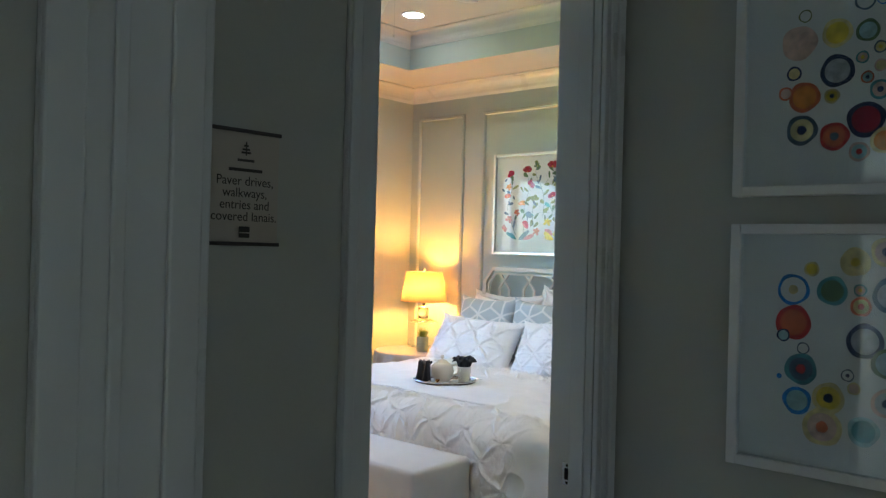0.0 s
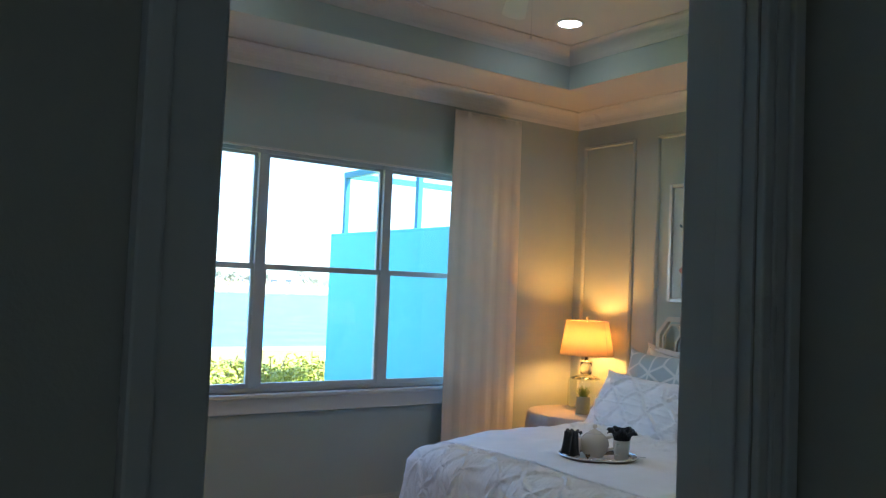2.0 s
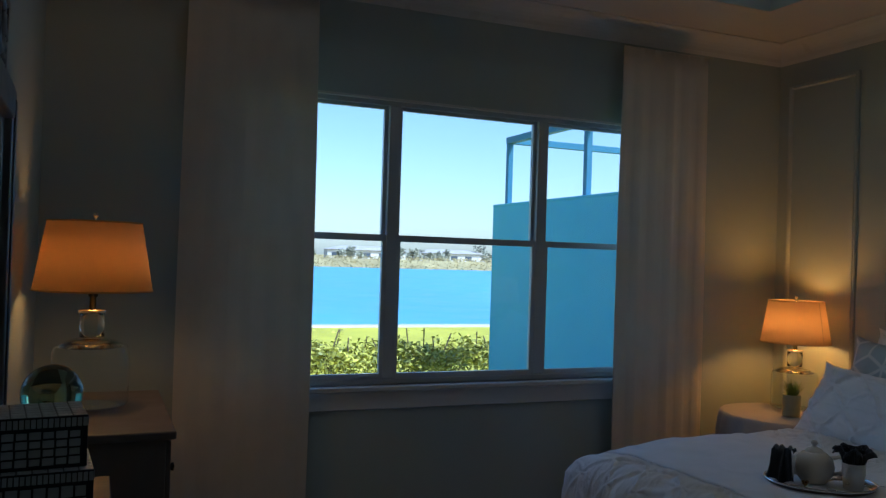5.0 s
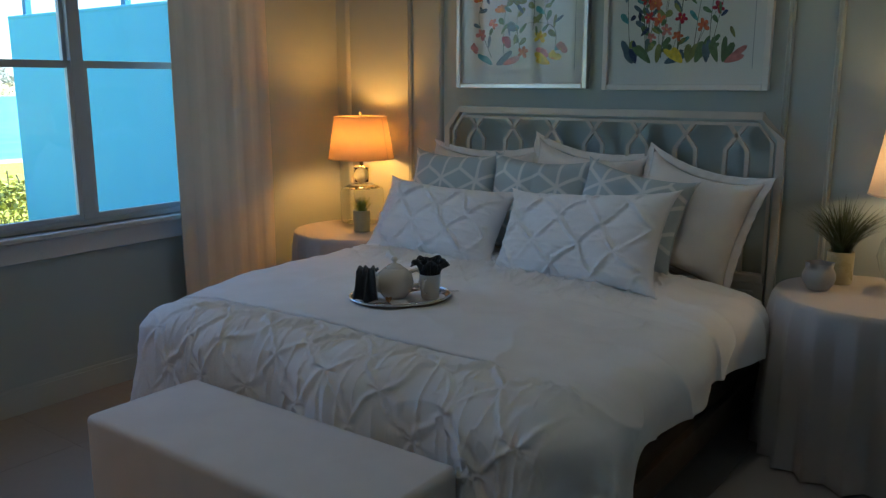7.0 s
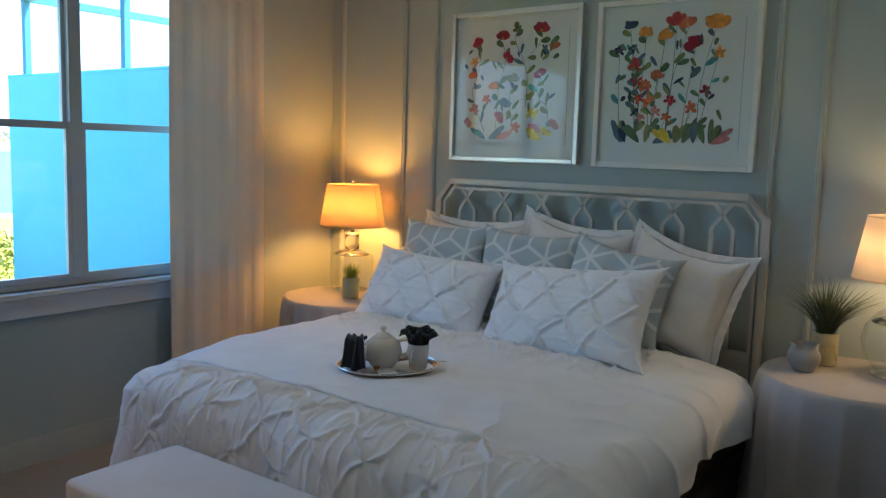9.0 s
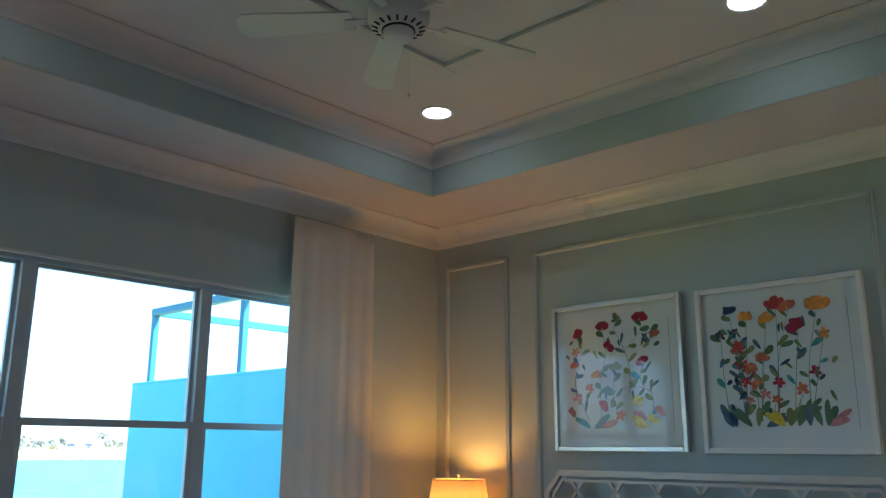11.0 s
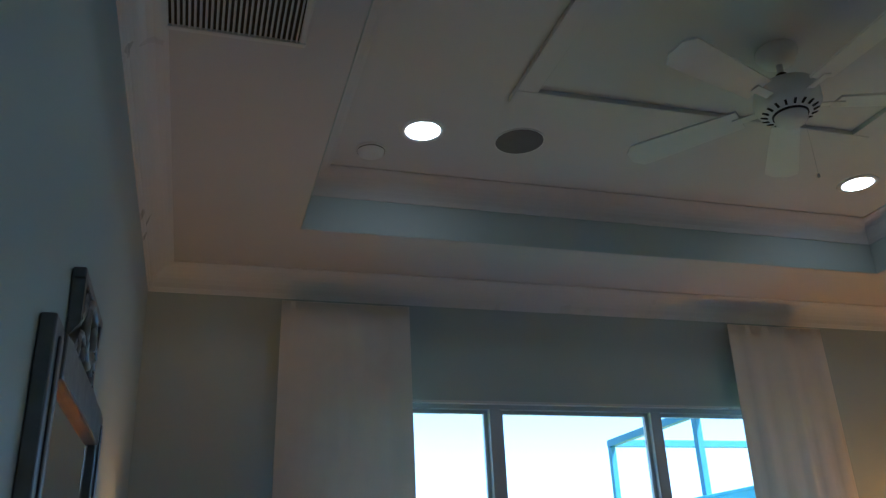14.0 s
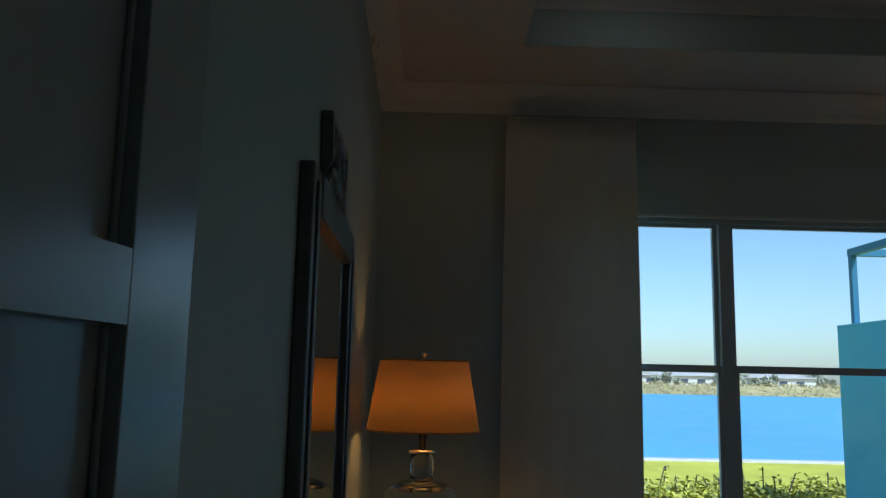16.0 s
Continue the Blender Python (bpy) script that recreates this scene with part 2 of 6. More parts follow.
def grid_bm(nu, nv, f, bm=None, wrap=False):
    """A sheet from f(u, v), both 0 to 1."""
    bm = bm or bmesh.new()
    vs = [[bm.verts.new(f(i / nu, j / nv)) for j in range(nv + (0 if wrap else 1))] for i in range(nu + 1)]
    m = nv if wrap else nv
    for i in range(nu):
        for j in range(m):
            k = (j + 1) % len(vs[0]) if wrap else j + 1
            bm.faces.new((vs[i][j], vs[i + 1][j], vs[i + 1][k], vs[i][k]))
    return bm


def mesh_of(name, bm, mat, smooth=False):
    me = bpy.data.meshes.new(name)
    bm.to_mesh(me)
    bm.free()
    me.materials.append(mat)
    if smooth:
        me.polygons.foreach_set("use_smooth", [True] * len(me.polygons))
    return me


def part(name, bm, mat, parent=None, label="", smooth=False):
    ob = new(name, mesh_of(name, bm, mat, smooth))
    if parent is not None:
        ob.parent = parent
    if label:
        ob["label"] = label
    return ob


def thing(name, at, label, category, group="", rz=0.0):
    ob = new(name)
    ob.matrix_basis = pose(*at, 0, 0, rz)
    return tagged(ob, label, category, group)


def setting(name, bm, mat, label, category, smooth=False):
    return tagged(part(name, bm, mat, smooth=smooth), label, category, kind="structure")


# ---- the plan ----
WX, EX = -4.455, 0.0
NY, SY, HY = 0.0, -4.05, -4.17
NICHE = -3.17
SOFFIT, TOP = 3.03, 3.31
WIN_X0, WIN_X1, WIN_Z0, WIN_Z1 = -3.66, -0.848, 0.855, 2.412
DOOR_L, DOOR_R, DOOR_H = -4.519, -3.70, 2.44
STEP_X, STEP_Y = -4.985, -4.33
ART_X = -3.60

# floor: a grout bed, tiles are laid last
fb = box_bm(-4.72, 0.15, -4.2, 0.2, -0.12, -0.004)
box_bm(-7.15, ART_X + 0.12, -7.15, -4.2, -0.12, -0.004, bm=fb)
box_bm(-7.1, -4.72, -4.2, -2.2, -0.12, -0.004, bm=fb)
floor = setting("floor", fb, grout, "beige stone tile floor with thin grout joints", "floor")
# window wall
bm = box_bm(-4.72, WIN_X0, NY, NY + 0.2, -0.1, 3.4)
box_bm(WIN_X1, 0.15, NY, NY + 0.2, -0.1, 3.4, bm=bm)
box_bm(WIN_X0, WIN_X1, NY, NY + 0.2, -0.1, WIN_Z0, bm=bm)
box_bm(WIN_X0, WIN_X1, NY, NY + 0.2, WIN_Z1, 3.4, bm=bm)
setting("wall_north", bm, wall_paint, "pale aqua painted wall around a wide window", "wall")
setting("wall_east", box_bm(EX, EX + 0.15, -4.2, NY, -0.1, 3.4), wall_paint, "pale aqua painted wall with applied panel moulding", "wall")
bm = box_bm(-4.72, WX, NICHE, NY, -0.1, 3.4)
box_bm(-4.72, -4.60, SY, NICHE, -0.1, 2.5, bm=bm)
box_bm(-4.72, WX, SY, NICHE, 2.5, 3.4, bm=bm)
setting("wall_west", bm, wall_paint, "pale aqua painted wall with a shallow recess for the open door", "wall")
bm = box_bm(DOOR_R, EX, HY, SY, -0.1, 3.4)
box_bm(DOOR_L, DOOR_R, HY, SY, DOOR_H, 3.4, bm=bm)
box_bm(STEP_X, DOOR_L, HY, SY, -0.1, 3.4, bm=bm)
setting("wall_south", bm, hall_paint, "grey-green painted wall with a doorway", "wall")
# hall
# the opening is made up, out of view, to let fill light in
bm = box_bm(-7.0, -6.26, STEP_Y, STEP_Y + 0.12, -0.1, 3.4)
box_bm(-6.26, -5.42, STEP_Y, STEP_Y + 0.12, 2.1, 3.4, bm=bm)
box_bm(-5.42, STEP_X, STEP_Y, HY + 0.01, -0.1, 3.4, bm=bm)
setting("wall_hall_north", bm, hall_paint, "grey-green hall wall with an added opening that admits fill light", "wall")
setting("wall_hall_east", box_bm(ART_X, ART_X + 0.12, -7.0, HY, -0.1, 3.4), hall_paint, "grey-green hall wall hung with framed art", "wall")
setting("wall_hall_west", box_bm(-7.15, -7.0, -7.0, STEP_Y + 0.12, -0.1, 3.4), hall_paint, "plain grey-green hall wall", "wall")
setting("wall_hall_south", box_bm(-7.15, ART_X + 0.12, -7.15, -7.0, -0.1, 3.4), hall_paint, "plain grey-green hall wall", "wall")
setting("ceiling_hall", box_bm(-7.15, ART_X + 0.12, -7.15, HY, 2.75, 2.85), ceiling_paint, "plain white hall ceiling", "ceiling")
# unseen side room, added to hold the hall's fill lamp
bm = box_bm(-7.0, -6.4, -2.3, -2.2, -0.1, 2.9)
box_bm(-5.1, -4.72, -2.3, -2.2, -0.1, 2.9, bm=bm)
box_bm(-6.4, -5.1, -2.3, -2.2, -0.1, 0.8, bm=bm)
box_bm(-6.4, -5.1, -2.3, -2.2, 2.2, 2.9, bm=bm)
setting("wall_side_north", bm, hall_paint, "pale wall of the added side room, its opening holds the fill lamp", "wall")
setting("wall_side_west", box_bm(-7.1, -7.0, STEP_Y + 0.12, -2.2, -0.1, 2.9), hall_paint, "plain pale wall of the added side room", "wall")
setting("ceiling_side", box_bm(-7.1, -4.72, STEP_Y + 0.12, -2.2, 2.75, 2.85), ceiling_paint, "plain white ceiling of the added side room", "ceiling")

# tray ceiling: soffit ring, risers and upper lid
TX0, TX1, TY0, TY1 = -3.81, -0.67, -3.46, -0.58
bm = box_bm(WX, TX0, SY, NY, SOFFIT, SOFFIT + 0.34)
box_bm(TX1, EX, SY, NY, SOFFIT, SOFFIT + 0.34, bm=bm)
box_bm(TX0, TX1, TY1, NY, SOFFIT, SOFFIT + 0.34, bm=bm)
box_bm(TX0, TX1, SY, TY0, SOFFIT, SOFFIT + 0.34, bm=bm)
setting("ceiling", bm, ceiling_paint, "white painted lowered border of the tray ceiling", "ceiling")
setting("ceiling_tray", box_bm(TX0, TX1, TY0, TY1, TOP, TOP + 0.1), ceiling_paint, "white painted raised centre of the tray ceiling", "ceiling")
bm = box_bm(TX0, TX1, TY1 - 0.006, TY1 - 0.002, SOFFIT + 0.002, TOP - 0.002)
box_bm(TX0, TX1, TY0 + 0.002, TY0 + 0.006, SOFFIT + 0.002, TOP - 0.002, bm=bm)
box_bm(TX0 + 0.002, TX0 + 0.006, TY0, TY1, SOFFIT + 0.002, TOP - 0.002, bm=bm)
box_bm(TX1 - 0.006, TX1 - 0.002, TY0, TY1, SOFFIT + 0.002, TOP - 0.002, bm=bm)
setting("trim_tray_riser", bm, wall_paint, "pale aqua painted riser of the tray ceiling", "trim")


def crown_bm(x0, x1, y0, y1, z, drop, out, inside=1):
    """A cove moulding round a rectangle, below height z; mitred corners."""
    prof = [(0.0, -drop), (0.006, -drop), (0.012, -drop * 0.86)]
    for k in range(7):
        a = k / 6 * math.pi / 2
        prof.append((0.014 + (out - 0.03) * (1 - math.cos(a)), -drop * 0.84 + drop * 0.72 * math.sin(a)))
    prof += [(out - 0.006, -drop * 0.08), (out, -drop * 0.06), (out, 0.0)]
    bm = bmesh.new()
    rings = []
    for o, dz in prof:
        rings.append([bm.verts.new(c) for c in ((x0 + o, y0 + o, z + dz), (x1 - o, y0 + o, z + dz), (x1 - o, y1 - o, z + dz), (x0 + o, y1 - o, z + dz))])
    for a, b in zip(rings, rings[1:]):
        for k in range(4):
            bm.faces.new((a[k], a[(k + 1) % 4], b[(k + 1) % 4], b[k]))
    bmesh.ops.recalc_face_normals(bm, faces=bm.faces)
    return bm


setting("trim_crown", crown_bm(WX, EX, SY, NY, SOFFIT, 0.125, 0.11), trim_paint, "white crown moulding below the lowered ceiling", "trim")
setting("trim_tray_crown", crown_bm(TX0 + 0.006, TX1 - 0.006, TY0 + 0.006, TY1 - 0.006, TOP, 0.11, 0.11), ceiling_paint, "white crown moulding in the tray ceiling", "trim")


def ring_bm(x0, x1, y0, y1, z0, z1, w):
    bm = box_bm(x0, x1, y0, y0 + w, z0, z1, 0.004)
    box_bm(x0, x1, y1 - w, y1, z0, z1, 0.004, bm)
    box_bm(x0, x0 + w, y0 + w, y1 - w, z0, z1, 0.004, bm)
    box_bm(x1 - w, x1, y0 + w, y1 - w, z0, z1, 0.004, bm)
    return bm


setting("trim_ceiling_panel", ring_bm(-3.10, -1.44, -2.47, -1.375, TOP - 0.022, TOP, 0.09), ceiling_paint, "flat white moulding rectangle on the tray ceiling", "trim")

# skirting
def skirting(name, x0, x1, y0, y1):
    bm = box_bm(x0, x1, y0, y1, 0.0, 0.115)
    dx, dy = (0, 0.006) if (x1 - x0) > (y1 - y0) else (0.006, 0)
    box_bm(x0 + dx, x1 - dx, y0 + dy, y1 - dy, 0.115, 0.135, 0.003, bm)
    # darker paint than the white trim: shadow near the floor put into colour
    return setting(name, bm, moulding_paint, "white moulded skirting board, darkened in colour for its shadow", "baseboard")


skirting("baseboard_north", WX, EX, -0.018, 0.0)
skirting("baseboard_east", -0.018, 0.0, SY, -0.018)
skirting("baseboard_west", WX, WX + 0.018, NICHE, -0.018)
skirting("baseboard_south", DOOR_R + 0.1, -0.018, SY, SY + 0.018)
skirting("baseboard_hall_east", ART_X - 0.018, ART_X, -7.0, HY - 0.1)


# panel moulding on the headboard wall
def moulding(name, y0, y1, z0, z1):
    prof = [(0.0, 0.0), (0.0, 0.010), (0.006, 0.017), (0.014, 0.013), (0.020, 0.019), (0.026, 0.012), (0.030, 0.0)]
    bm = bmesh.new()
    rings = []
    for o, h in prof:
        rings.append([bm.verts.new((EX - h, y, z)) for y, z in ((y0 + o, z0 + o), (y1 - o, z0 + o), (y1 - o, z1 - o), (y0 + o, z1 - o))])
    for a, b in zip(rings, rings[1:]):
        for k in range(4):
            bm.faces.new((a[k], a[(k + 1) % 4], b[(k + 1) % 4], b[k]))
    bmesh.ops.recalc_face_normals(bm, faces=bm.faces)
    return setting(name, bm, moulding_paint, "slim painted panel moulding on the wall", "trim")


moulding("trim_panel_1", -0.635, -0.09, 0.25, 2.76)
moulding("trim_panel_2", -2.85, -0.845, 0.25, 2.76)
moulding("trim_panel_3", -3.95, -3.03, 0.25, 2.76)
# ---- window ----
win = tagged(new("window_1"), "triple white vinyl single-hung window above a painted sill", "window", kind="structure")
WY0, WY1 = 0.035, 0.095
UNIT = (WIN_X1 - WIN_X0) / 3
part("window_frame", box_bm(WIN_X0, WIN_X0 + 0.035, WY0, WY1, WIN_Z0, WIN_Z1, 0.003), vinyl, win)
part("window_frame", box_bm(WIN_X1 - 0.035, WIN_X1, WY0, WY1, WIN_Z0, WIN_Z1, 0.003), vinyl, win)
part("window_head", box_bm(WIN_X0 + 0.035, WIN_X1 - 0.035, WY0, WY1, WIN_Z1 - 0.035, WIN_Z1, 0.003), vinyl, win)
part("window_foot", box_bm(WIN_X0 + 0.035, WIN_X1 - 0.035, WY0, WY1, WIN_Z0, WIN_Z0 + 0.03, 0.003), vinyl, win)
MULLIONS = (-2.718, -1.79)
for mx in MULLIONS:
    part("mullion", box_bm(mx - 0.032, mx + 0.032, WY0 - 0.004, WY1, WIN_Z0 + 0.03, WIN_Z1 - 0.035, 0.004), vinyl, win)
RAIL = 1.65
edges = [WIN_X0 + 0.035, MULLIONS[0] - 0.032, MULLIONS[0] + 0.032, MULLIONS[1] - 0.032, MULLIONS[1] + 0.032, WIN_X1 - 0.035]
for k in range(3):
    a, b = edges[2 * k], edges[2 * k + 1]
    for z0, z1, dy in ((WIN_Z0 + 0.03, RAIL + 0.02, 0.0), (RAIL - 0.015, WIN_Z1 - 0.035, 0.028)):
        sash = part("sash", box_bm(a, a + 0.02, WY0 + dy, WY0 + dy + 0.026, z0, z1), vinyl, win)
        low = 0.028 if dy == 0 else 0.036
        part("stile", box_bm(b - 0.02, b, WY0 + dy, WY0 + dy + 0.026, z0, z1), vinyl, sash)
        part("rail", box_bm(a + 0.02, b - 0.02, WY0 + dy, WY0 + dy + 0.026, z0, z0 + low, 0.002), vinyl, sash)
        part("rail", box_bm(a + 0.02, b - 0.02, WY0 + dy, WY0 + dy + 0.026, z1 - (0.036 if dy == 0 else 0.018), z1, 0.002), vinyl, sash)
        pane = part("pane", box_bm(a + 0.02, b - 0.02, WY0 + dy + 0.011, WY0 + dy + 0.015, z0 + low, z1 - 0.018), clear_glass, sash)
        pane.visible_shadow = False
    part("sash_latch", box_bm(b - 0.13, b - 0.05, WY0 - 0.008, WY0 - 0.0005, WIN_Z0 + 0.040, WIN_Z0 + 0.052, 0.003), vinyl, win)
bm = box_bm(WIN_X0 - 0.06, WIN_X1 + 0.06, -0.045, 0.036, WIN_Z0 - 0.028, WIN_Z0, 0.006)
part("window_sill", bm, trim_paint, win, "white painted window stool")
bm = box_bm(WIN_X0 - 0.03, WIN_X1 + 0.03, -0.019, 0.0, WIN_Z0 - 0.125, WIN_Z0 - 0.0285, 0.004)
part("window_apron", bm, trim_paint, win)
part("window_head_trim", box_bm(WIN_X0, WIN_X1, 0.0, 0.034, WIN_Z1 - 0.012, WIN_Z1 - 0.0005), trim_paint, win)

# ---- doorway and door ----
def casing(name, boxes, label="white moulded door casing"):
    bm = bmesh.new()
    for b in boxes:
        box_bm(*b, 0.004, bm)
    return setting(name, bm, trim_paint, label, "trim")


CW = 0.085
casing("trim_door_hall", [
    (DOOR_R, DOOR_R + CW, HY - 0.014, HY, 0, DOOR_H + CW), (DOOR_R + 0.055, DOOR_R + CW, HY - 0.024, HY - 0.0135, 0, DOOR_H + CW),
    (DOOR_R + 0.02, DOOR_R + 0.032, HY - 0.019, HY - 0.0135, 0, DOOR_H + 0.02),
    (DOOR_L, DOOR_R, HY - 0.014, HY, DOOR_H, DOOR_H + CW)])
casing("trim_door_hall_left", [(DOOR_L - 0.075, DOOR_L, HY - 0.014, HY, 0, DOOR_H + CW), (DOOR_L - 0.075, DOOR_L - 0.05, HY - 0.022, HY - 0.0135, 0, DOOR_H + CW)])
casing("trim_door_room", [(DOOR_R, DOOR_R + CW, SY, SY + 0.014, 0, DOOR_H + CW), (DOOR_R + 0.055, DOOR_R + CW, SY + 0.0135, SY + 0.024, 0, DOOR_H + CW),
    (DOOR_L, DOOR_R, SY, SY + 0.014, DOOR_H, DOOR_H + CW)])
bm = box_bm(DOOR_R - 0.005, DOOR_R, HY, SY, 0, DOOR_H)
box_bm(DOOR_R - 0.014, DOOR_R - 0.005, HY + 0.02, HY + 0.062, 0, DOOR_H, 0.003, bm)
box_bm(DOOR_L, DOOR_L + 0.003, HY, SY, 0, DOOR_H, 0, bm)
box_bm(DOOR_L + 0.003, DOOR_R - 0.005, HY, SY, DOOR_H - 0.018, DOOR_H, 0, bm)
setting("trim_door_jamb", bm, trim_paint, "white painted door jamb with a stop", "trim")
strike = tagged(part("strike_plate", box_bm(DOOR_R - 0.0075, DOOR_R - 0.0055, -4.115, -4.085, 0.93, 0.99, 0.001), chrome), "brushed steel strike plate set in the jamb", "strike plate")
# black block in place of the hole's own darkness
part("bolt_hole", box_bm(DOOR_R - 0.0085, DOOR_R - 0.0076, -4.108, -4.094, 0.945, 0.975), black_gap, strike)
part("screw", box_bm(DOOR_R - 0.0083, DOOR_R - 0.0076, -4.104, -4.098, 0.934, 0.940), bronze, strike)
part("screw", box_bm(DOOR_R - 0.0083, DOOR_R - 0.0076, -4.104, -4.098, 0.980, 0.986), bronze, strike)

# the door stands open along the west wall
door = tagged(new("door_1"), "open grey-white panelled bedroom door with bronze hinges", "door", kind="structure")
ang = -7.8
door.matrix_basis = pose(-4.535, SY + 0.02, 0.008, 0, 0, ang)
DW, DT = 0.787, 0.036
# local frame: y along the leaf, x out of its room face (from -DT to 0)
PAN = [(0.18, 0.41), (0.48, 0.712), (0.781, 1.013), (1.082, 1.314), (1.383, 1.615), (1.674, 1.910), (1.985, 2.30)]
ST = 0.115
part("stile", box_bm(-DT, 0, 0, ST, 0, 2.42, 0.002), door_paint, door)
part("stile", box_bm(-DT, 0, DW - ST, DW, 0, 2.42, 0.002), door_paint, door)
zs = [0.0] + [z for p in PAN for z in p] + [2.42]
for a, b in zip(zs[::2], zs[1::2]):
    part("rail", box_bm(-DT, 0, ST, DW - ST, a, b), door_paint, door)
for a, b in PAN:
    part("panel", box_bm(-DT + 0.012, -0.018, ST - 0.001, DW - ST + 0.001, a - 0.001, b + 0.001), door_paint, door)
    for y in (ST + 0.0005, DW - ST - 0.0065):
        part("bead", box_bm(-0.0181, -0.012, y, y + 0.006, a, b, 0.002), door_paint, door)
for z in (0.22, 0.89, 1.555, 2.25):
    bm = lathe_bm([(0, -0.055), (0.005, -0.053), (0.008, -0.047), (0.008, 0.047), (0.005, 0.053), (0, 0.055)], 12, at=(0.010, -0.012, z))
    box_bm(-0.034, 0.009, -0.0025, -0.0005, z - 0.045, z + 0.045, bm=bm)
    part("hinge", bm, bronze, door, "dark bronze butt hinge")
knob = part("door_handle", lathe_bm([(0, 0), (0.028, 0), (0.028, 0.006), (0.012, 0.010), (0.010, 0.030), (0.020, 0.038), (0.027, 0.048), (0.024, 0.058), (0, 0.062)], 20), bronze, door, "dark bronze door knob", True)
knob.matrix_basis = pose(0, DW - 0.065, 0.86, 0, 90, 0)

# casing of the added hall opening, and trim at the hall corner
casing("trim_hall_opening", [(-5.42, -5.34, STEP_Y - 0.014, STEP_Y, 0, 2.18), (-5.365, -5.34, STEP_Y - 0.024, STEP_Y - 0.0135, 0, 2.18), (-6.34, -6.26, STEP_Y - 0.014, STEP_Y, 0, 2.18),
    (-6.26, -5.42, STEP_Y - 0.014, STEP_Y, 2.1, 2.18)], "white moulded casing of the added hall opening")
casing("trim_hall_corner", [(STEP_X - 0.004, STEP_X + 0.016, STEP_Y - 0.002, HY, 0, 2.75)], "white end trim of the hall wall")
casing("trim_hall_near", [(-5.20, -4.9895, STEP_Y - 0.012, STEP_Y, 0, 2.748), (-5.20, -5.15, STEP_Y - 0.026, STEP_Y - 0.0115, 0, 2.746), (-5.115, -5.095, STEP_Y - 0.019, STEP_Y - 0.0115, 0, 2.746), (-5.04, -4.992, STEP_Y - 0.020, STEP_Y - 0.0115, 0, 2.746)], "wide white moulded casing in the hall")
jamb_hinge = tagged(part("hinge", box_bm(DOOR_L + 0.0032, DOOR_L + 0.0062, -4.122, -4.058, 1.518, 1.608, 0.0012), bronze), "dark bronze hinge leaf let into the door jamb", "hinge")
for z in (1.534, 1.563, 1.592):
    part("screw", lathe_bm([(0, 0.0), (0.004, 0.0), (0.003, 0.0010), (0, 0.0012)], 12), bronze, jamb_hinge).matrix_basis = pose(DOOR_L + 0.0063, -4.09, z, 0, 90, 0)

# ---- curtains ----
def curtain(x0, x1, seed):
    rng = random.Random(seed)
    ph = [rng.uniform(0, 6.28) for _ in range(4)]
    top, n = 2.855, 5.5
    w = x1 - x0

    def f(u, v):
        z = top - v * (top - 0.012)
        s = u * n
        tight = 0.55 + 0.45 * min(1, v * 3)
        soft = 0.6 + 0.4 * noise.noise(Vector((s * 0.9, v * 1.3, ph[1])))
        fold = 0.0050 * soft * tight * math.sin(s * math.tau + ph[0] + 0.9 * noise.noise(Vector((s * 0.5, v * 0.9, ph[3]))))
        fold += 0.0065 * noise.noise(Vector((s * 0.8, v * 0.7, ph[2])))
        x = x0 + u * w + 0.004 * math.sin(s * math.tau * 2 + ph[3]) * tight + 0.03 * (u - 0.5) * math.sin(v * 2.6)
        return (x, -0.105 + fold, z)

    ob = thing("curtain", (0, 0, 0), "cream linen pinch-pleat curtain hanging to the floor beside the window", "curtain", "window curtains")
    bm = grid_bm(150, 44, f)
    p = part("cloth", bm, curtain_linen, ob, smooth=True)
    mod = p.modifiers.new("thick", "SOLIDIFY")
    mod.thickness = 0.003
    def head(u, v):
        q = f(u, v * 0.035)
        return (q[0], q[1] - 0.003, q[2] + 0.004)
    part("heading", grid_bm(150, 2, head), curtain_linen, ob, "stitched pleat heading", True)
    part("rod", tube_bm([(x0 + 0.04, -0.06, top - 0.03), (x1 - 0.04, -0.06, top - 0.03)], 0.009), trim_paint, ob, "slim white curtain rod")
    for x in (x0 + 0.12, x1 - 0.12):
        part("bracket", box_bm(x - 0.01, x + 0.01, -0.06, -0.001, top - 0.045, top - 0.03), trim_paint, ob)
    return ob


curtain(-3.83, -3.195, 3)
curtain(-1.335, -0.70, 5)

# ---- bench ----
bench = thing("bench", (-2.44, -1.965, 0), "upholstered oatmeal linen bench with turned wooden feet before the bed", "bench")
bm = box_bm(-0.225, 0.225, -0.615, 0.615, 0.115, 0.47)
bmesh.ops.subdivide_edges(bm, edges=bm.edges, cuts=6, use_grid_fill=True)
for v in bm.verts:
    if v.co.z > 0.4:
        v.co.z += 0.012 * (1 - (v.co.x / 0.225) ** 2) * (1 - (v.co.y / 0.615) ** 2)
top = part("seat", bm, bench_linen, bench, "tightly upholstered linen box seat", True)
mod = top.modifiers.new("round", "BEVEL")
mod.width, mod.segments, mod.limit_method = 0.024, 5, "ANGLE"
leg_me = mesh_of("leg", lathe_bm([(0, 0), (0.016, 0), (0.019, 0.01), (0.014, 0.025), (0.02, 0.04), (0.027, 0.07), (0.024, 0.085), (0.032, 0.095), (0.034, 0.118), (0, 0.118)], 20), headboard_paint, True)
for sx in (-0.165, 0.165):
    for sy in (-0.53, 0.53):
        lg = new("leg", leg_me)
        lg.parent = bench
        lg.location = (sx, sy, 0)

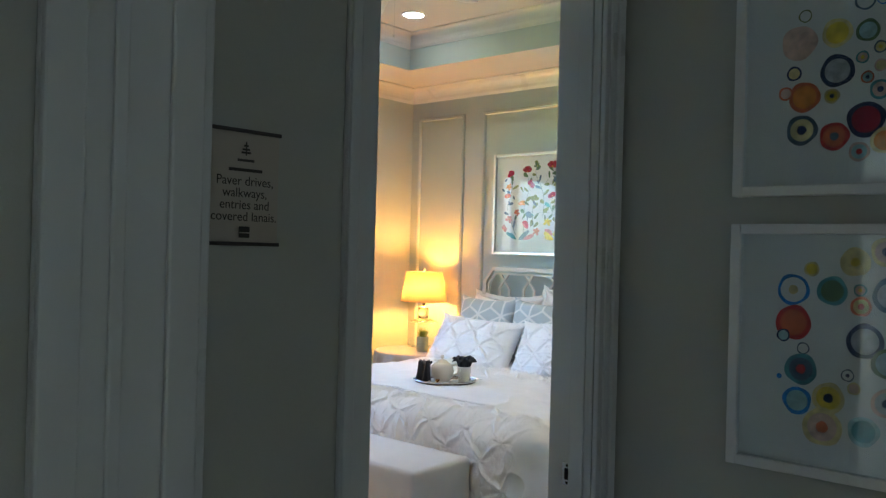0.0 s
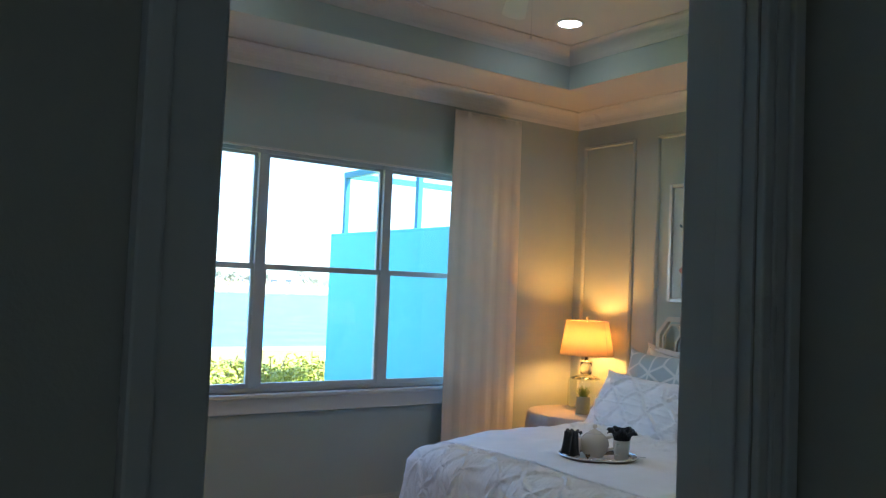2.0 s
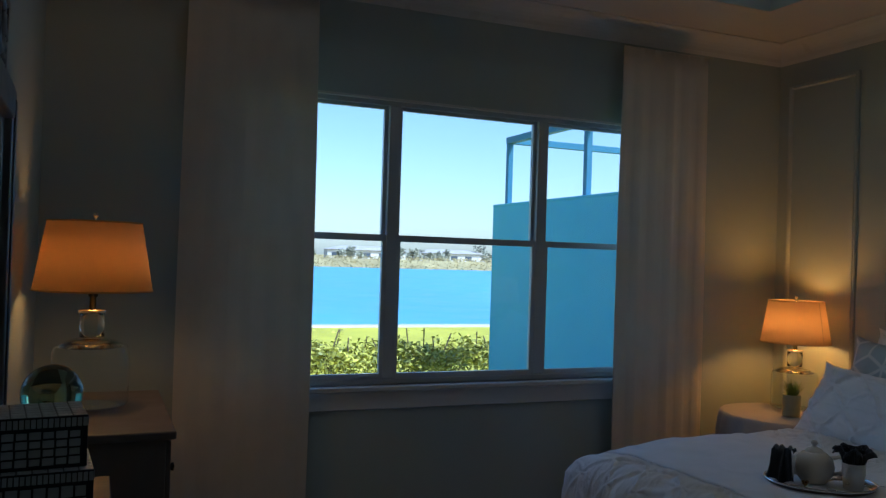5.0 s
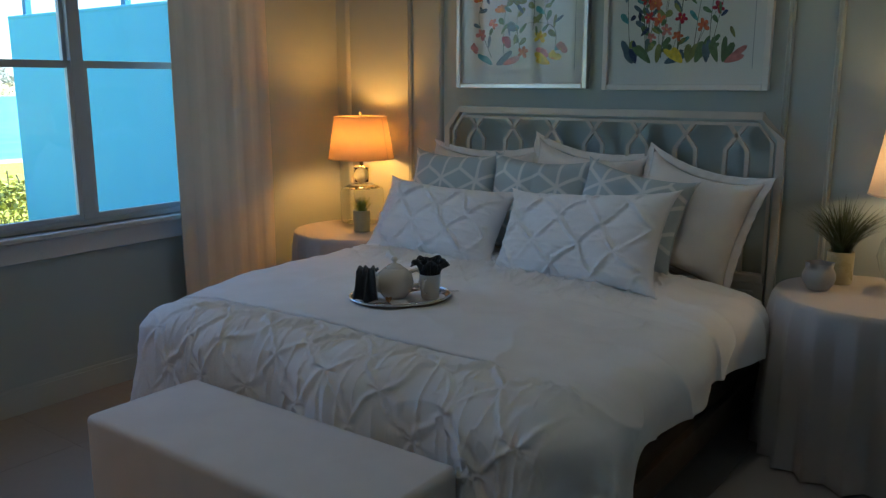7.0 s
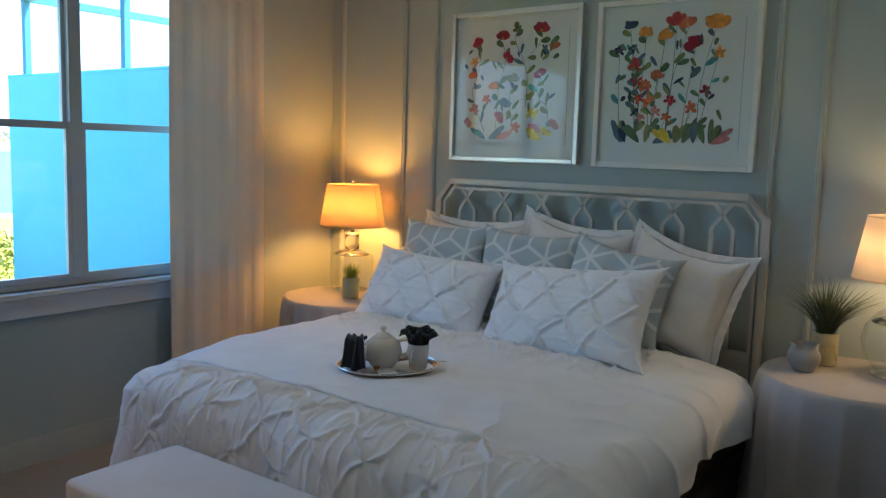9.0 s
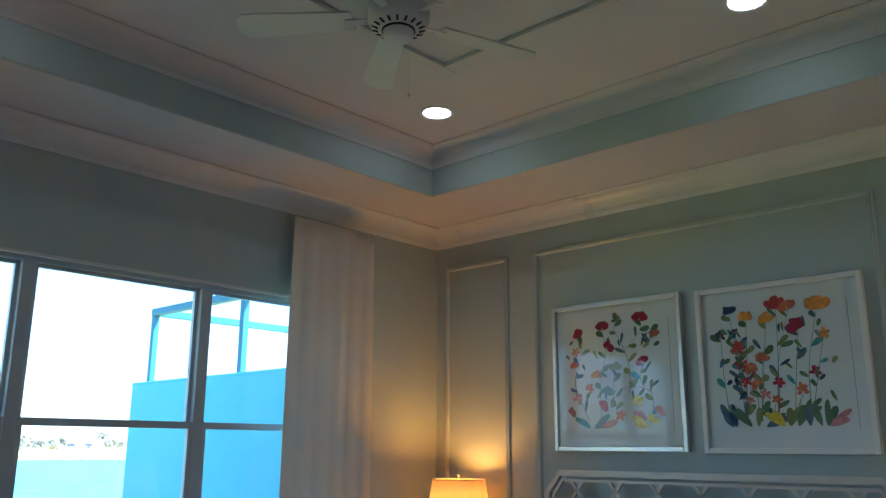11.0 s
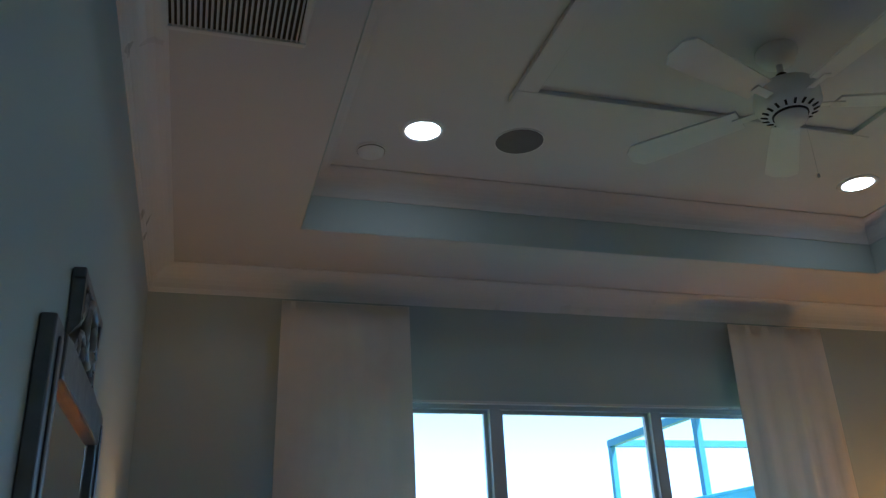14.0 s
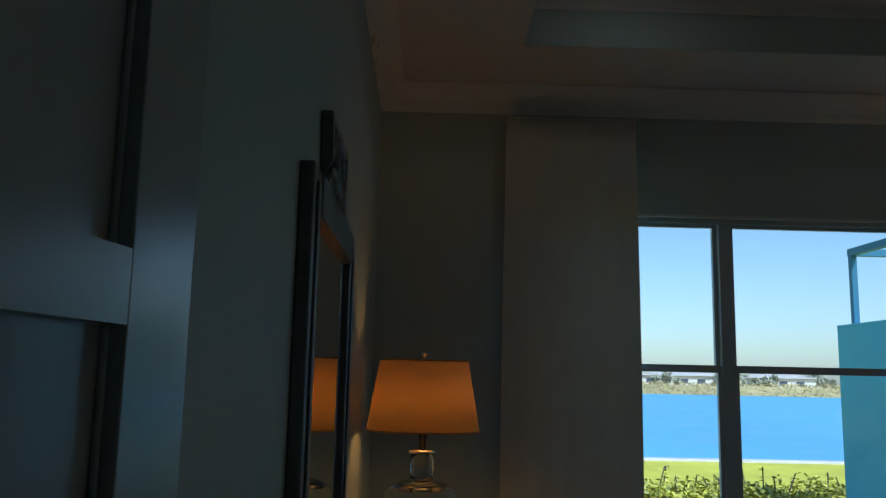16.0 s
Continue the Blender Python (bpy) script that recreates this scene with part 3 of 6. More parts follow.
# ---- bed ----
BY0, BY1, BXF, BXH = -2.875, -0.955, -2.10, -0.12
BYC = (BY0 + BY1) / 2
bed = thing("bed", (0, 0, 0), "king bed with a painted lattice headboard", "bed")
part("mattress", box_bm(BXF + 0.02, BXH, BY0 + 0.02, BY1 - 0.02, 0.34, 0.575, 0.05), bed_linen, bed, "white mattress", True)
# dark material stands in for the shadow below the duvet's hem
part("box_spring", box_bm(BXF + 0.03, BXH, BY0 + 0.03, BY1 - 0.03, 0.16, 0.335, 0.015), dark_wood, bed, "bed base coloured dark for the shadow under the duvet")
for x in (BXF + 0.12, -0.3):
    for y in (BY0 + 0.12, BY1 - 0.12):
        part("leg", box_bm(x - 0.025, x + 0.025, y - 0.025, y + 0.025, 0, 0.16, 0.004), dark_wood, bed)
part("side_rail", box_bm(BXF + 0.03, BXH, BY0, BY0 + 0.028, 0.13, 0.25, 0.004), dark_wood, bed)
part("side_rail", box_bm(BXF + 0.03, BXH, BY1 - 0.028, BY1, 0.13, 0.25, 0.004), dark_wood, bed)
part("end_rail", box_bm(BXF, BXF + 0.029, BY0, BY1, 0.13, 0.25, 0.004), dark_wood, bed)
# headboard frame with clipped corners
HB0, HB1 = -2.868, -0.948


def hb(y, z, x=-0.072):
    return (x, y, z)


hbp = part("headboard_frame", tube_bm([hb(HB1 - 0.016, 0.0), hb(HB1 - 0.016, 1.30), hb(HB1 - 0.105, 1.408), hb(HB0 + 0.105, 1.408), hb(HB0 + 0.016, 1.30), hb(HB0 + 0.016, 0.0)], 0.024, 4, square=True), headboard_paint, bed)
inner = part("inner_rail", tube_bm([hb(HB1 - 0.055, 0.66), hb(HB1 - 0.055, 1.285), hb(HB1 - 0.122, 1.368), hb(HB0 + 0.122, 1.368), hb(HB0 + 0.055, 1.285), hb(HB0 + 0.055, 0.66)], 0.011, 4, square=True), headboard_paint, bed)
part("lower_rail", box_bm(-0.097, -0.047, HB0 + 0.05, HB1 - 0.05, 0.62, 0.665, 0.005), headboard_paint, bed)
part("lower_panel", box_bm(-0.088, -0.058, HB0 + 0.045, HB1 - 0.045, 0.2, 0.62), headboard_paint, bed)
part("lower_moulding", box_bm(-0.098, -0.0881, HB0 + 0.09, HB1 - 0.09, 0.56, 0.585, 0.003), headboard_paint, bed)
for k in range(7):
    y = -1.165 - 0.2475 * k
    for s in (-1, 1):
        part("lattice_bar", tube_bm([hb(y + s * 0.052, 0.66), hb(y + s * 0.052, 0.76), hb(y + s * 0.052, 1.245), hb(y - s * 0.040, 1.368)], 0.0135, 4, square=True), headboard_paint, bed)
    if k < 6:
        part("lattice_link", tube_bm([hb(y - 0.052, 0.95), hb(y - 0.1955, 0.95)], 0.011, 4, square=True), headboard_paint, bed)


def ridge(x, k):
    d = abs(x - round(x))
    return math.exp(-(d * k) ** 2)


def tucks(u, v, pitch, amp, loose=0.0):
    """Pinched pleats on a diamond lattice, pulled out of true by looseness."""
    w = 0.10 + loose
    a = (u + v) / pitch + w * noise.noise(Vector((u * 6, v * 6, 3.1)))
    b = (u - v) / pitch + w * noise.noise(Vector((u * 6, v * 6, 7.7)))
    da, db = a - round(a), b - round(b)
    d = math.hypot(da, db)
    th = math.atan2(da, db)
    k = noise.noise(Vector((round(a) * 1.7, round(b) * 2.3, 2.0)))
    rays = (0.5 + 0.5 * math.cos(6 * th + 6 * k)) ** 2 * math.exp(-d * 4.5) * d / (d + 0.03)
    la = ridge(a, 19) * (0.75 + 0.5 * noise.noise(Vector((u * 9, v * 9, 8.0))))
    lb = ridge(b, 19) * (0.75 + 0.5 * noise.noise(Vector((v * 9, u * 9, 6.0))))
    trough = 0.26 * (math.exp(-((abs(da) - 0.13) * 11) ** 2) + math.exp(-((abs(db) - 0.13) * 11) ** 2))
    puff = abs(math.sin(math.pi * a) * math.sin(math.pi * b)) ** 0.7
    pleat = 1 - 2 * abs(noise.noise(Vector((u * 3.6 + 0.5 * k, v * 25, 0.4))))
    return amp * ((1.0 - 1.3 * loose) * max(la, lb) - (1 - loose) * trough + 0.28 * puff + 0.9 * rays + (0.08 + 1.9 * loose) * pleat ** 4 - 0.5 * math.exp(-(d * 11) ** 2))


# duvet: laid over the mattress, falling over the foot and both sides
D_LEFT, D_RIGHT, D_HEAD, D_FOOT, D_TOP, FOLD = -0.905, -2.80, -0.40, -2.045, 0.650, 1.51


def step(x, a, b):
    t = min(1.0, max(0.0, (x - a) / (b - a)))
    return t * t * (3 - 2 * t)


def duvet_point(u, v, lift=0.0, band=0.0, head=0.0):
    """u: from the pillows (0) to the foot hem (1). v: from the window side (0) to the other (1)."""
    run, drop_f = D_HEAD - D_FOOT, 0.55
    su = u * (run + drop_f)
    half = (D_LEFT - D_RIGHT) / 2
    mid = (D_LEFT + D_RIGHT) / 2
    drop_r = 0.30 + 0.24 * step(su, 1.25, 1.75) + 0.03 * noise.noise(Vector((su * 3.1, 4.0, 0)))
    drop_l = 0.50
    s0, s1 = -half - drop_l, half + drop_r
    sv = s0 + v * (s1 - s0)
    over_f = max(0.0, su - run)
    over_s = max(0.0, abs(sv) - half)
    sgn = 1 if sv > 0 else -1
    d = math.hypot(over_f, over_s)
    r = 0.15 if sgn > 0 else 0.13
    flare = 0.05 if sgn > 0 else 0.06
    nx = ny = out = down = 0.0
    if d > 0:
        nx, ny = over_f / d, over_s / d
        if d < r * math.pi / 2:
            out, down = r * math.sin(d / r), r * (1 - math.cos(d / r))
        else:
            e = d - r * math.pi / 2
            out, down = r + flare * e, r + e * 0.99
    bx = max(D_HEAD - su, D_FOOT) - nx * out
    by = mid - sgn * (min(abs(sv), half) + ny * out)
    if sgn < 0:
        by -= 0.075 * step(su, 1.1, 1.65) * step(-sv, 0.3, half) * max(0.0, 1 - over_s / 0.45)
    n = noise.noise(Vector((su * 2.3, sv * 2.3, 0.0)))
    n2 = noise.noise(Vector((su * 7, sv * 7, 1.7)))
    crease = 1 - 2 * abs(noise.noise(Vector((su * 4.2, sv * 3.1, 5.5))))
    far = step(sv, half - 0.40, half - 0.10)
    h = 0.012 * n + 0.006 * n2 + (0.004 + 0.012 * step(sv, half - 0.55, half)) * max(0.0, crease) ** 4 + (lift + (0.008 if band else -0.013) * far if lift != 0.004 else lift)
    if band:
        keep = (1 - step(sv, half - 0.02, half + 0.10)) * (1 - 0.65 * step(-sv, half - 0.15, half + 0.05))
        h += keep * step(su, FOLD - 0.01, FOLD + 0.05) * tucks(su - FOLD + 0.11, sv, 0.26, 0.0195, 0.22)
    if head:
        h += head * (1 - step(sv, half - 0.38, half - 0.12)) * (1 - step(su, 0.45, 0.72)) * tucks(su, sv, 0.23, 0.026, 0.24)
    swell = 0.030 * (1 - min(1, (abs(sv) / half) ** 4)) + 0.030 * step(-sv, 0.3, half) * (1 - 0.8 * step(su, 1.2, 1.6))
    side = min(1.0, d / r) if d > 0 else 0.0
    wave = side * ny * 0.022 * math.sin(su * 8.5 + 1.3 * n + (0 if sgn > 0 else 1.4)) + 0.020 * side * nx * math.sin(sv * 9 + n)
    o = h * side + wave
    sink = swell * (1 - 0.5 * side)
    return (bx - nx * o, by - sgn * ny * o, max(0.03, D_TOP - down + h * (1 - side) + sink + 0.02 * side * noise.noise(Vector((su * 3, sv * 3, 9)))))


ALL = (D_HEAD - D_FOOT) + 0.55
duvet = thing("duvet", (0, 0, 0), "white cotton duvet with pintuck bands, folded back over the bed", "bedding")
for nm, a, b, nu, lift, band, head, lab in (
        ("head_panel", 0.0, 0.74, 130, 0.004, 0, 1, "loosely pleated upper panel"),
        ("middle_panel", 0.70, FOLD + 0.012, 110, 0.011, 0, 0, "smooth turned-back middle panel"),
        ("pintuck_band", FOLD - 0.03, ALL, 190, -0.002, 1, 0, "gathered pintuck band over the foot")):
    p = part(nm, grid_bm(nu, 560, lambda u, v: duvet_point((a + u * (b - a)) / ALL, v, lift if a else lift * (1 - step(u, 0.8, 1.0)), band, head)), bed_linen, duvet, lab, True)
    mod = p.modifiers.new("thick", "SOLIDIFY")
    mod.thickness, mod.offset = 0.012, -1
part("seam", tube_bm([duvet_point(FOLD / ALL, 0.02 + 0.80 * k / 90, 0.009, 0, 0) for k in range(91)], 0.003, 5), bed_linen, duvet)
# ---- outside ----
lawn_mat = material("lawn_mat", (0.50, 0.47, 0.05), 0.95, spread=0.2, scale=3, bump=0.6, bump_scale=90)
far_grass = material("far_grass", (0.40, 0.34, 0.17), 0.95, spread=0.35, scale=0.35, bump=0.4, bump_scale=4)
water_mat = material("water_mat", (0.12, 0.37, 0.62), 0.4, spread=0.12, scale=0.6, bump=0.5, bump_scale=2.5)
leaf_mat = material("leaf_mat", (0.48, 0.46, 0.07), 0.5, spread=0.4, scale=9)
# darker copy of leaf_mat: leaf shade put into the colour, dealt at random
leaf_shaded = material("leaf_shaded", (0.25, 0.26, 0.05), 0.55, spread=0.4, scale=9)
tree_leaf = material("tree_leaf", (0.42, 0.42, 0.32), 0.8, spread=0.4, scale=0.4)
bark = material("bark", (0.12, 0.09, 0.07), 0.9, spread=0.3, scale=8)
concrete = material("concrete", (0.55, 0.53, 0.48), 0.85, spread=0.1, scale=4)
GZ = -0.2


def lake_ground(x, y):
    """Lawn, a bank down to the lake, the lake bed, and the rise of the far shore."""
    if y < 15.2:
        return GZ
    if y < 17:
        return GZ - (y - 15.2) / 1.8 * 0.8
    if y < 108:
        return -1.0
    if y < 122:
        return -1.0 + (y - 108) / 14 * 1.9 + 0.2 * noise.noise(Vector((x * 0.05, y * 0.1, 0)))
    return 0.9 + 0.3 * noise.noise(Vector((x * 0.02, y * 0.02, 2)))


bm = bmesh.new()
ys = [0.15, 1, 3, 6, 10, 15.2, 16, 17, 60, 108, 111, 115, 119, 122, 135, 165, 300, 900, 2500]
xs = [-1500, -400, -160, -90, -60] + [-45 + 4.5 * k for k in range(31)] + [100, 130, 180, 260, 600, 1500]
rows = [[bm.verts.new((x, y, lake_ground(x, y))) for x in xs] for y in ys]
cells = [bm.faces.new((rows[j][i], rows[j][i + 1], rows[j + 1][i + 1], rows[j + 1][i])) for j in range(len(ys) - 1) for i in range(len(xs) - 1)]
for c in cells:
    c.material_index = 1 if c.calc_center_median().y > 104 else 0
near = [bm.verts.new(c) for c in ((-1500, -900, GZ - 0.02), (1500, -900, GZ - 0.02), (1500, 0.15, GZ - 0.02), (-1500, 0.15, GZ - 0.02))]
bm.faces.new(near)
ground = setting("ground", bm, lawn_mat, "sunlit lawn running down to a lake, scrub on the far bank", "ground")
ground.data.materials.append(far_grass)
setting("water", grid_bm(1, 1, lambda u, v: (-1500 + 3000 * u, 15.3 + 100 * v, -0.25)), water_mat, "blue rippled lake", "water")
setting("trim_shore", box_bm(-60, 90, 14.95, 15.35, GZ - 0.3, GZ + 0.05, 0.02), concrete, "pale concrete edge of the lake", "kerb")

# side wall of the lanai and its screen cage
LX, LY, LZ = 0.042, 4.391, 2.191
lan = thing("lanai_wall", (LX, 0.22, 0), "white stucco lanai side wall, its blue shade put into the colour", "garden wall")
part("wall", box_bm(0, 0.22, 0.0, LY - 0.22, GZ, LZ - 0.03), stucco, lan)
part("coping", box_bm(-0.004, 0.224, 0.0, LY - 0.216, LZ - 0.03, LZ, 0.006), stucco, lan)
cage = thing("screen_cage", (LX, 0, LZ), "aluminium screen enclosure frame above the lanai wall", "screen enclosure")
for y in (4.227, 2.581, 0.75):
    part("post", box_bm(0.08, 0.14, y - 0.032, y + 0.032, 0, 0.70, 0.004), cage_metal, cage)
part("top_beam", box_bm(0.075, 0.145, 0.3, 4.262, 0.70, 0.775, 0.004), cage_metal, cage)
part("cross_beam", box_bm(0.145, 6.0, 4.195, 4.259, 0.70, 0.775, 0.004), cage_metal, cage)
part("end_post", box_bm(5.93, 6.0, 4.195, 4.259, -2.39, 0.70, 0.004), cage_metal, cage)
for y in (4.19, 2.545):
    part("foot_plate", box_bm(0.07, 0.15, y, y + 0.075, 0.0005, 0.012, 0.002), cage_metal, cage)

# hedge: stems and many leaves
rng = random.Random(11)
hedge = thing("hedge", (0, 0, GZ), "leafy clipped green hedge outside the window", "hedge")
bm_a, bm_b, bm_s = bmesh.new(), bmesh.new(), bmesh.new()


def leaf(bm, p, size, yaw, tilt, roll):
    m = Matrix.Translation(p) @ Euler((tilt, roll, yaw)).to_matrix().to_4x4()
    c = [(-0.5, 0, 0), (-0.15, 0.26, 0.04), (0.25, 0.2, 0.03), (0.6, 0, -0.06), (0.25, -0.2, 0.03), (-0.15, -0.26, 0.04)]
    bm.faces.new([bm.verts.new(m @ (Vector(q) * size)) for q in c])


for k in range(27000):
    x = rng.uniform(-6.2, 2.0)
    y = 5.3 + rng.gauss(0, 0.28)
    hgt = 0.66 + 0.10 * noise.noise(Vector((x * 1.9, 0, 0))) + 0.07 * noise.noise(Vector((x * 5, y * 5, 4)))
    z = hgt * (1 - abs(rng.gauss(0, 0.26)))
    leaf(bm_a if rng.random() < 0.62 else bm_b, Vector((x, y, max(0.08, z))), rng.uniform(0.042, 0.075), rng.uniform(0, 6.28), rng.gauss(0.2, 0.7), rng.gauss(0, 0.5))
for k in range(80):
    x = -6.2 + 8.2 * k / 80
    y = 5.3 + rng.gauss(0, 0.1)
    t = rng.uniform(0.62, 0.88)
    pts = [(x, y, 0), (x + rng.gauss(0, 0.05), y + rng.gauss(0, 0.06), t * 0.5), (x + rng.gauss(0, 0.1), y + rng.gauss(0, 0.1), t)]
    tube_bm(pts, 0.008, 5, bm_s)
    for q in range(7):
        leaf(bm_a, Vector(pts[2]) + Vector((rng.gauss(0, 0.03), rng.gauss(0, 0.03), -0.03 * q)), 0.07, rng.uniform(0, 6.28), rng.gauss(0.3, 0.5), 0)
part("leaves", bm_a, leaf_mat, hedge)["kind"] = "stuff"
part("shaded_leaves", bm_b, leaf_shaded, hedge)["kind"] = "stuff"
part("stems", bm_s, bark, hedge)["kind"] = "stuff"

# far shore: scrub, trees and houses
house_wall = material("house_wall", (0.68, 0.66, 0.62), 0.85, spread=0.08, scale=0.5)
house_roof = material("house_roof", (0.46, 0.44, 0.42), 0.8, spread=0.15, scale=0.6)
house_glass = material("house_glass", (0.08, 0.10, 0.13), 0.2, spread=0.1)
rng = random.Random(4)


def far_house(x, y, w, storeys):
    z = lake_ground(x, y)
    ob = thing("house", (x, y, z - 0.1), "pale far lakeside house with a hipped roof", "house", "far houses", rng.uniform(-14, 14))
    h, d = 1.3 * storeys + 0.5, 8.0
    part("wall", box_bm(-w / 2, w / 2, -d / 2, d / 2, 0, h), house_wall, ob)
    bm = bmesh.new()
    e = 0.5
    lo = [bm.verts.new(c) for c in ((-w / 2 - e, -d / 2 - e, h), (w / 2 + e, -d / 2 - e, h), (w / 2 + e, d / 2 + e, h), (-w / 2 - e, d / 2 + e, h))]
    hi = [bm.verts.new(c) for c in ((-w / 2 + 3, 0, h + 0.8), (w / 2 - 3, 0, h + 0.8))]
    for q in ((lo[0], lo[1], hi[1], hi[0]), (lo[2], lo[3], hi[0], hi[1]), (lo[1], lo[2], hi[1]), (lo[3], lo[0], hi[0]), lo[::-1]):
        bm.faces.new(q)
    part("roof", bm, house_roof, ob)
    for s in range(storeys):
        for k in range(int(w // 3)):
            cx = -w / 2 + 1.5 + 3 * k
            part("window", box_bm(cx - 0.7, cx + 0.7, -d / 2 - 0.03, -d / 2 + 0.05, 0.45 + 1.3 * s, 1.25 + 1.3 * s), house_glass, ob)


for x, y, w, s in ((-18, 152, 14, 1), (4, 150, 16, 1), (22, 156, 12, 1), (44, 150, 15, 1), (64, 155, 14, 1), (84, 152, 14, 1), (-40, 158, 15, 1), (104, 160, 14, 1)):
    far_house(x, y, w, s)


def far_tree(x, y, hgt):
    z = lake_ground(x, y)
    ob = thing("tree", (x, y, z - 0.1), "distant green tree on the far lake shore", "tree", "far trees")
    lean = rng.gauss(0, 0.2)
    trunk = [(0, 0, 0), (lean * 0.4, 0, hgt * 0.45), (lean, 0, hgt * 0.85)]
    bm = tube_bm(trunk, lambda t: 0.13 * (1 - 0.6 * t), 6)
    for k in range(4):
        a = rng.uniform(0, 6.28)
        tube_bm([(lean * 0.5, 0, hgt * 0.5), (lean + math.cos(a) * hgt * 0.2, math.sin(a) * hgt * 0.2, hgt * 0.8)], 0.05, 5, bm)
    part("trunk", bm, bark, ob)
    bm = bmesh.new()
    for k in range(46):
        a, q = rng.uniform(0, 6.28), rng.uniform(0, 1) ** 0.5
        zz = hgt * rng.uniform(0.45, 1.0)
        rr = hgt * 0.32 * q * (1.15 - 0.7 * abs(zz / hgt - 0.68))
        c = Vector((lean + math.cos(a) * rr, math.sin(a) * rr, zz))
        for j in range(5):
            leaf(bm, c + Vector((rng.gauss(0, 0.2), rng.gauss(0, 0.2), rng.gauss(0, 0.15))), rng.uniform(0.35, 0.7), rng.uniform(0, 6.28), rng.gauss(0, 0.8), rng.gauss(0, 0.8))
    part("crown", bm, tree_leaf, ob)


for k in range(150):
    far_tree(-60 + 1.25 * k + rng.uniform(-1.2, 1.2), rng.uniform(128, 178), rng.uniform(1.0, 2.3) * (1.6 if k % 9 == 4 else 1.0))
bm = bmesh.new()
for k in range(12000):
    x, y = rng.uniform(-60, 120), rng.uniform(111, 130)
    z = lake_ground(x, y)
    leaf(bm, Vector((x, y, z + rng.uniform(0, 0.5))), rng.uniform(0.15, 0.42), rng.uniform(0, 6.28), rng.gauss(1.2, 0.4), rng.gauss(0, 0.5))
tagged(part("shore_scrub", bm, far_grass), "dry tan scrub along the far bank", "scrub", kind="stuff")
# ---- pillows ----
def cushion_bm(w, h, t, nu=36, nv=30, tuck=0.0, seed=0.0, sag=0.0):
    """A filled pillow standing in its own xz plane, y is its thickness; bottom edge at z = 0."""
    bm = bmesh.new()
    sides = []
    for s in (-1, 1):
        rows = []
        for i in range(nu + 1):
            row = []
            for j in range(nv + 1):
                a, b = 2 * i / nu - 1, 2 * j / nv - 1
                ea, eb = 1 - abs(a) ** 3.2, 1 - abs(b) ** 3.2
                full = max(0.0, ea * eb) ** 0.55
                pin = 1 - 0.10 * (1 - b * b) * abs(a) ** 6
                pinz = 1 - 0.10 * (1 - a * a) * abs(b) ** 6
                x, z = a * w / 2 * pin, b * h / 2 * pinz
                n = noise.noise(Vector((x * 7, z * 7, seed)))
                ear = (abs(a) * abs(b)) ** 7
                x, z = x * (1 + 0.05 * ear), z * (1 + 0.07 * ear)
                z -= sag * h * (1 - a * a) * max(0.0, b) ** 3
                y = s * t / 2 * full * (1 + 0.22 * n)
                if tuck and full > 0:
                    y += s * tucks(x + seed, z + 0.06, 0.23, tuck, 0.15) * min(1, full * 1.4)
                else:
                    crease = 1 - 2 * abs(noise.noise(Vector((x * 5, z * 5, seed + 5))))
                    y += s * (0.008 * noise.noise(Vector((x * 14, z * 14, seed + 5))) + 0.007 * crease) * full
                row.append(bm.verts.new((x, y, z + h / 2)))
            rows.append(row)
        sides.append(rows)
        for i in range(nu):
            for j in range(nv):
                q = (rows[i][j], rows[i + 1][j], rows[i + 1][j + 1], rows[i][j + 1])
                bm.faces.new(q if s < 0 else q[::-1])
    bmesh.ops.remove_doubles(bm, verts=bm.verts, dist=0.0008)
    return bm


def lattice_cloth(name):
    """Grey-blue cloth with a woven white star lattice, carried by the mesh's print attribute."""
    m = weave(name, (0.46, 0.53, 0.55), None, 0.0016, 0.85)
    nt = m.node_tree
    b = nt.nodes["Principled BSDF"]
    base = b.inputs["Base Color"].links[0].from_socket
    at = nt.nodes.new("ShaderNodeAttribute")
    at.attribute_name = "print"
    mix = nt.nodes.new("ShaderNodeMix")
    mix.data_type = "RGBA"
    nt.links.new(at.outputs["Fac"], mix.inputs["Factor"])
    nt.links.new(base, mix.inputs[6])
    mix.inputs[7].default_value = (0.74, 0.76, 0.74, 1)
    nt.links.new(mix.outputs[2], b.inputs["Base Color"])
    return m


def star_line(x, z, a=0.215, w=0.0085):
    """How far (0 to 1) a point lies on the lines that run from each star to its six neighbours' corners."""
    row = a * math.sqrt(3) / 2
    best = None
    for j in (math.floor(z / row), math.floor(z / row) + 1):
        cx = (round(x / a - 0.5 * (j % 2)) + 0.5 * (j % 2)) * a
        d = (x - cx, z - j * row)
        if best is None or math.hypot(*d) < math.hypot(*best):
            best = d
    r, th = math.hypot(*best), math.atan2(best[1], best[0]) - math.pi / 6
    k = th - round(th / (math.pi / 3)) * math.pi / 3
    off = abs(r * math.sin(k))
    return max(0.0, min(1.0, (w - off) / 0.004 + 0.5))


lattice_linen = lattice_cloth("lattice_linen")


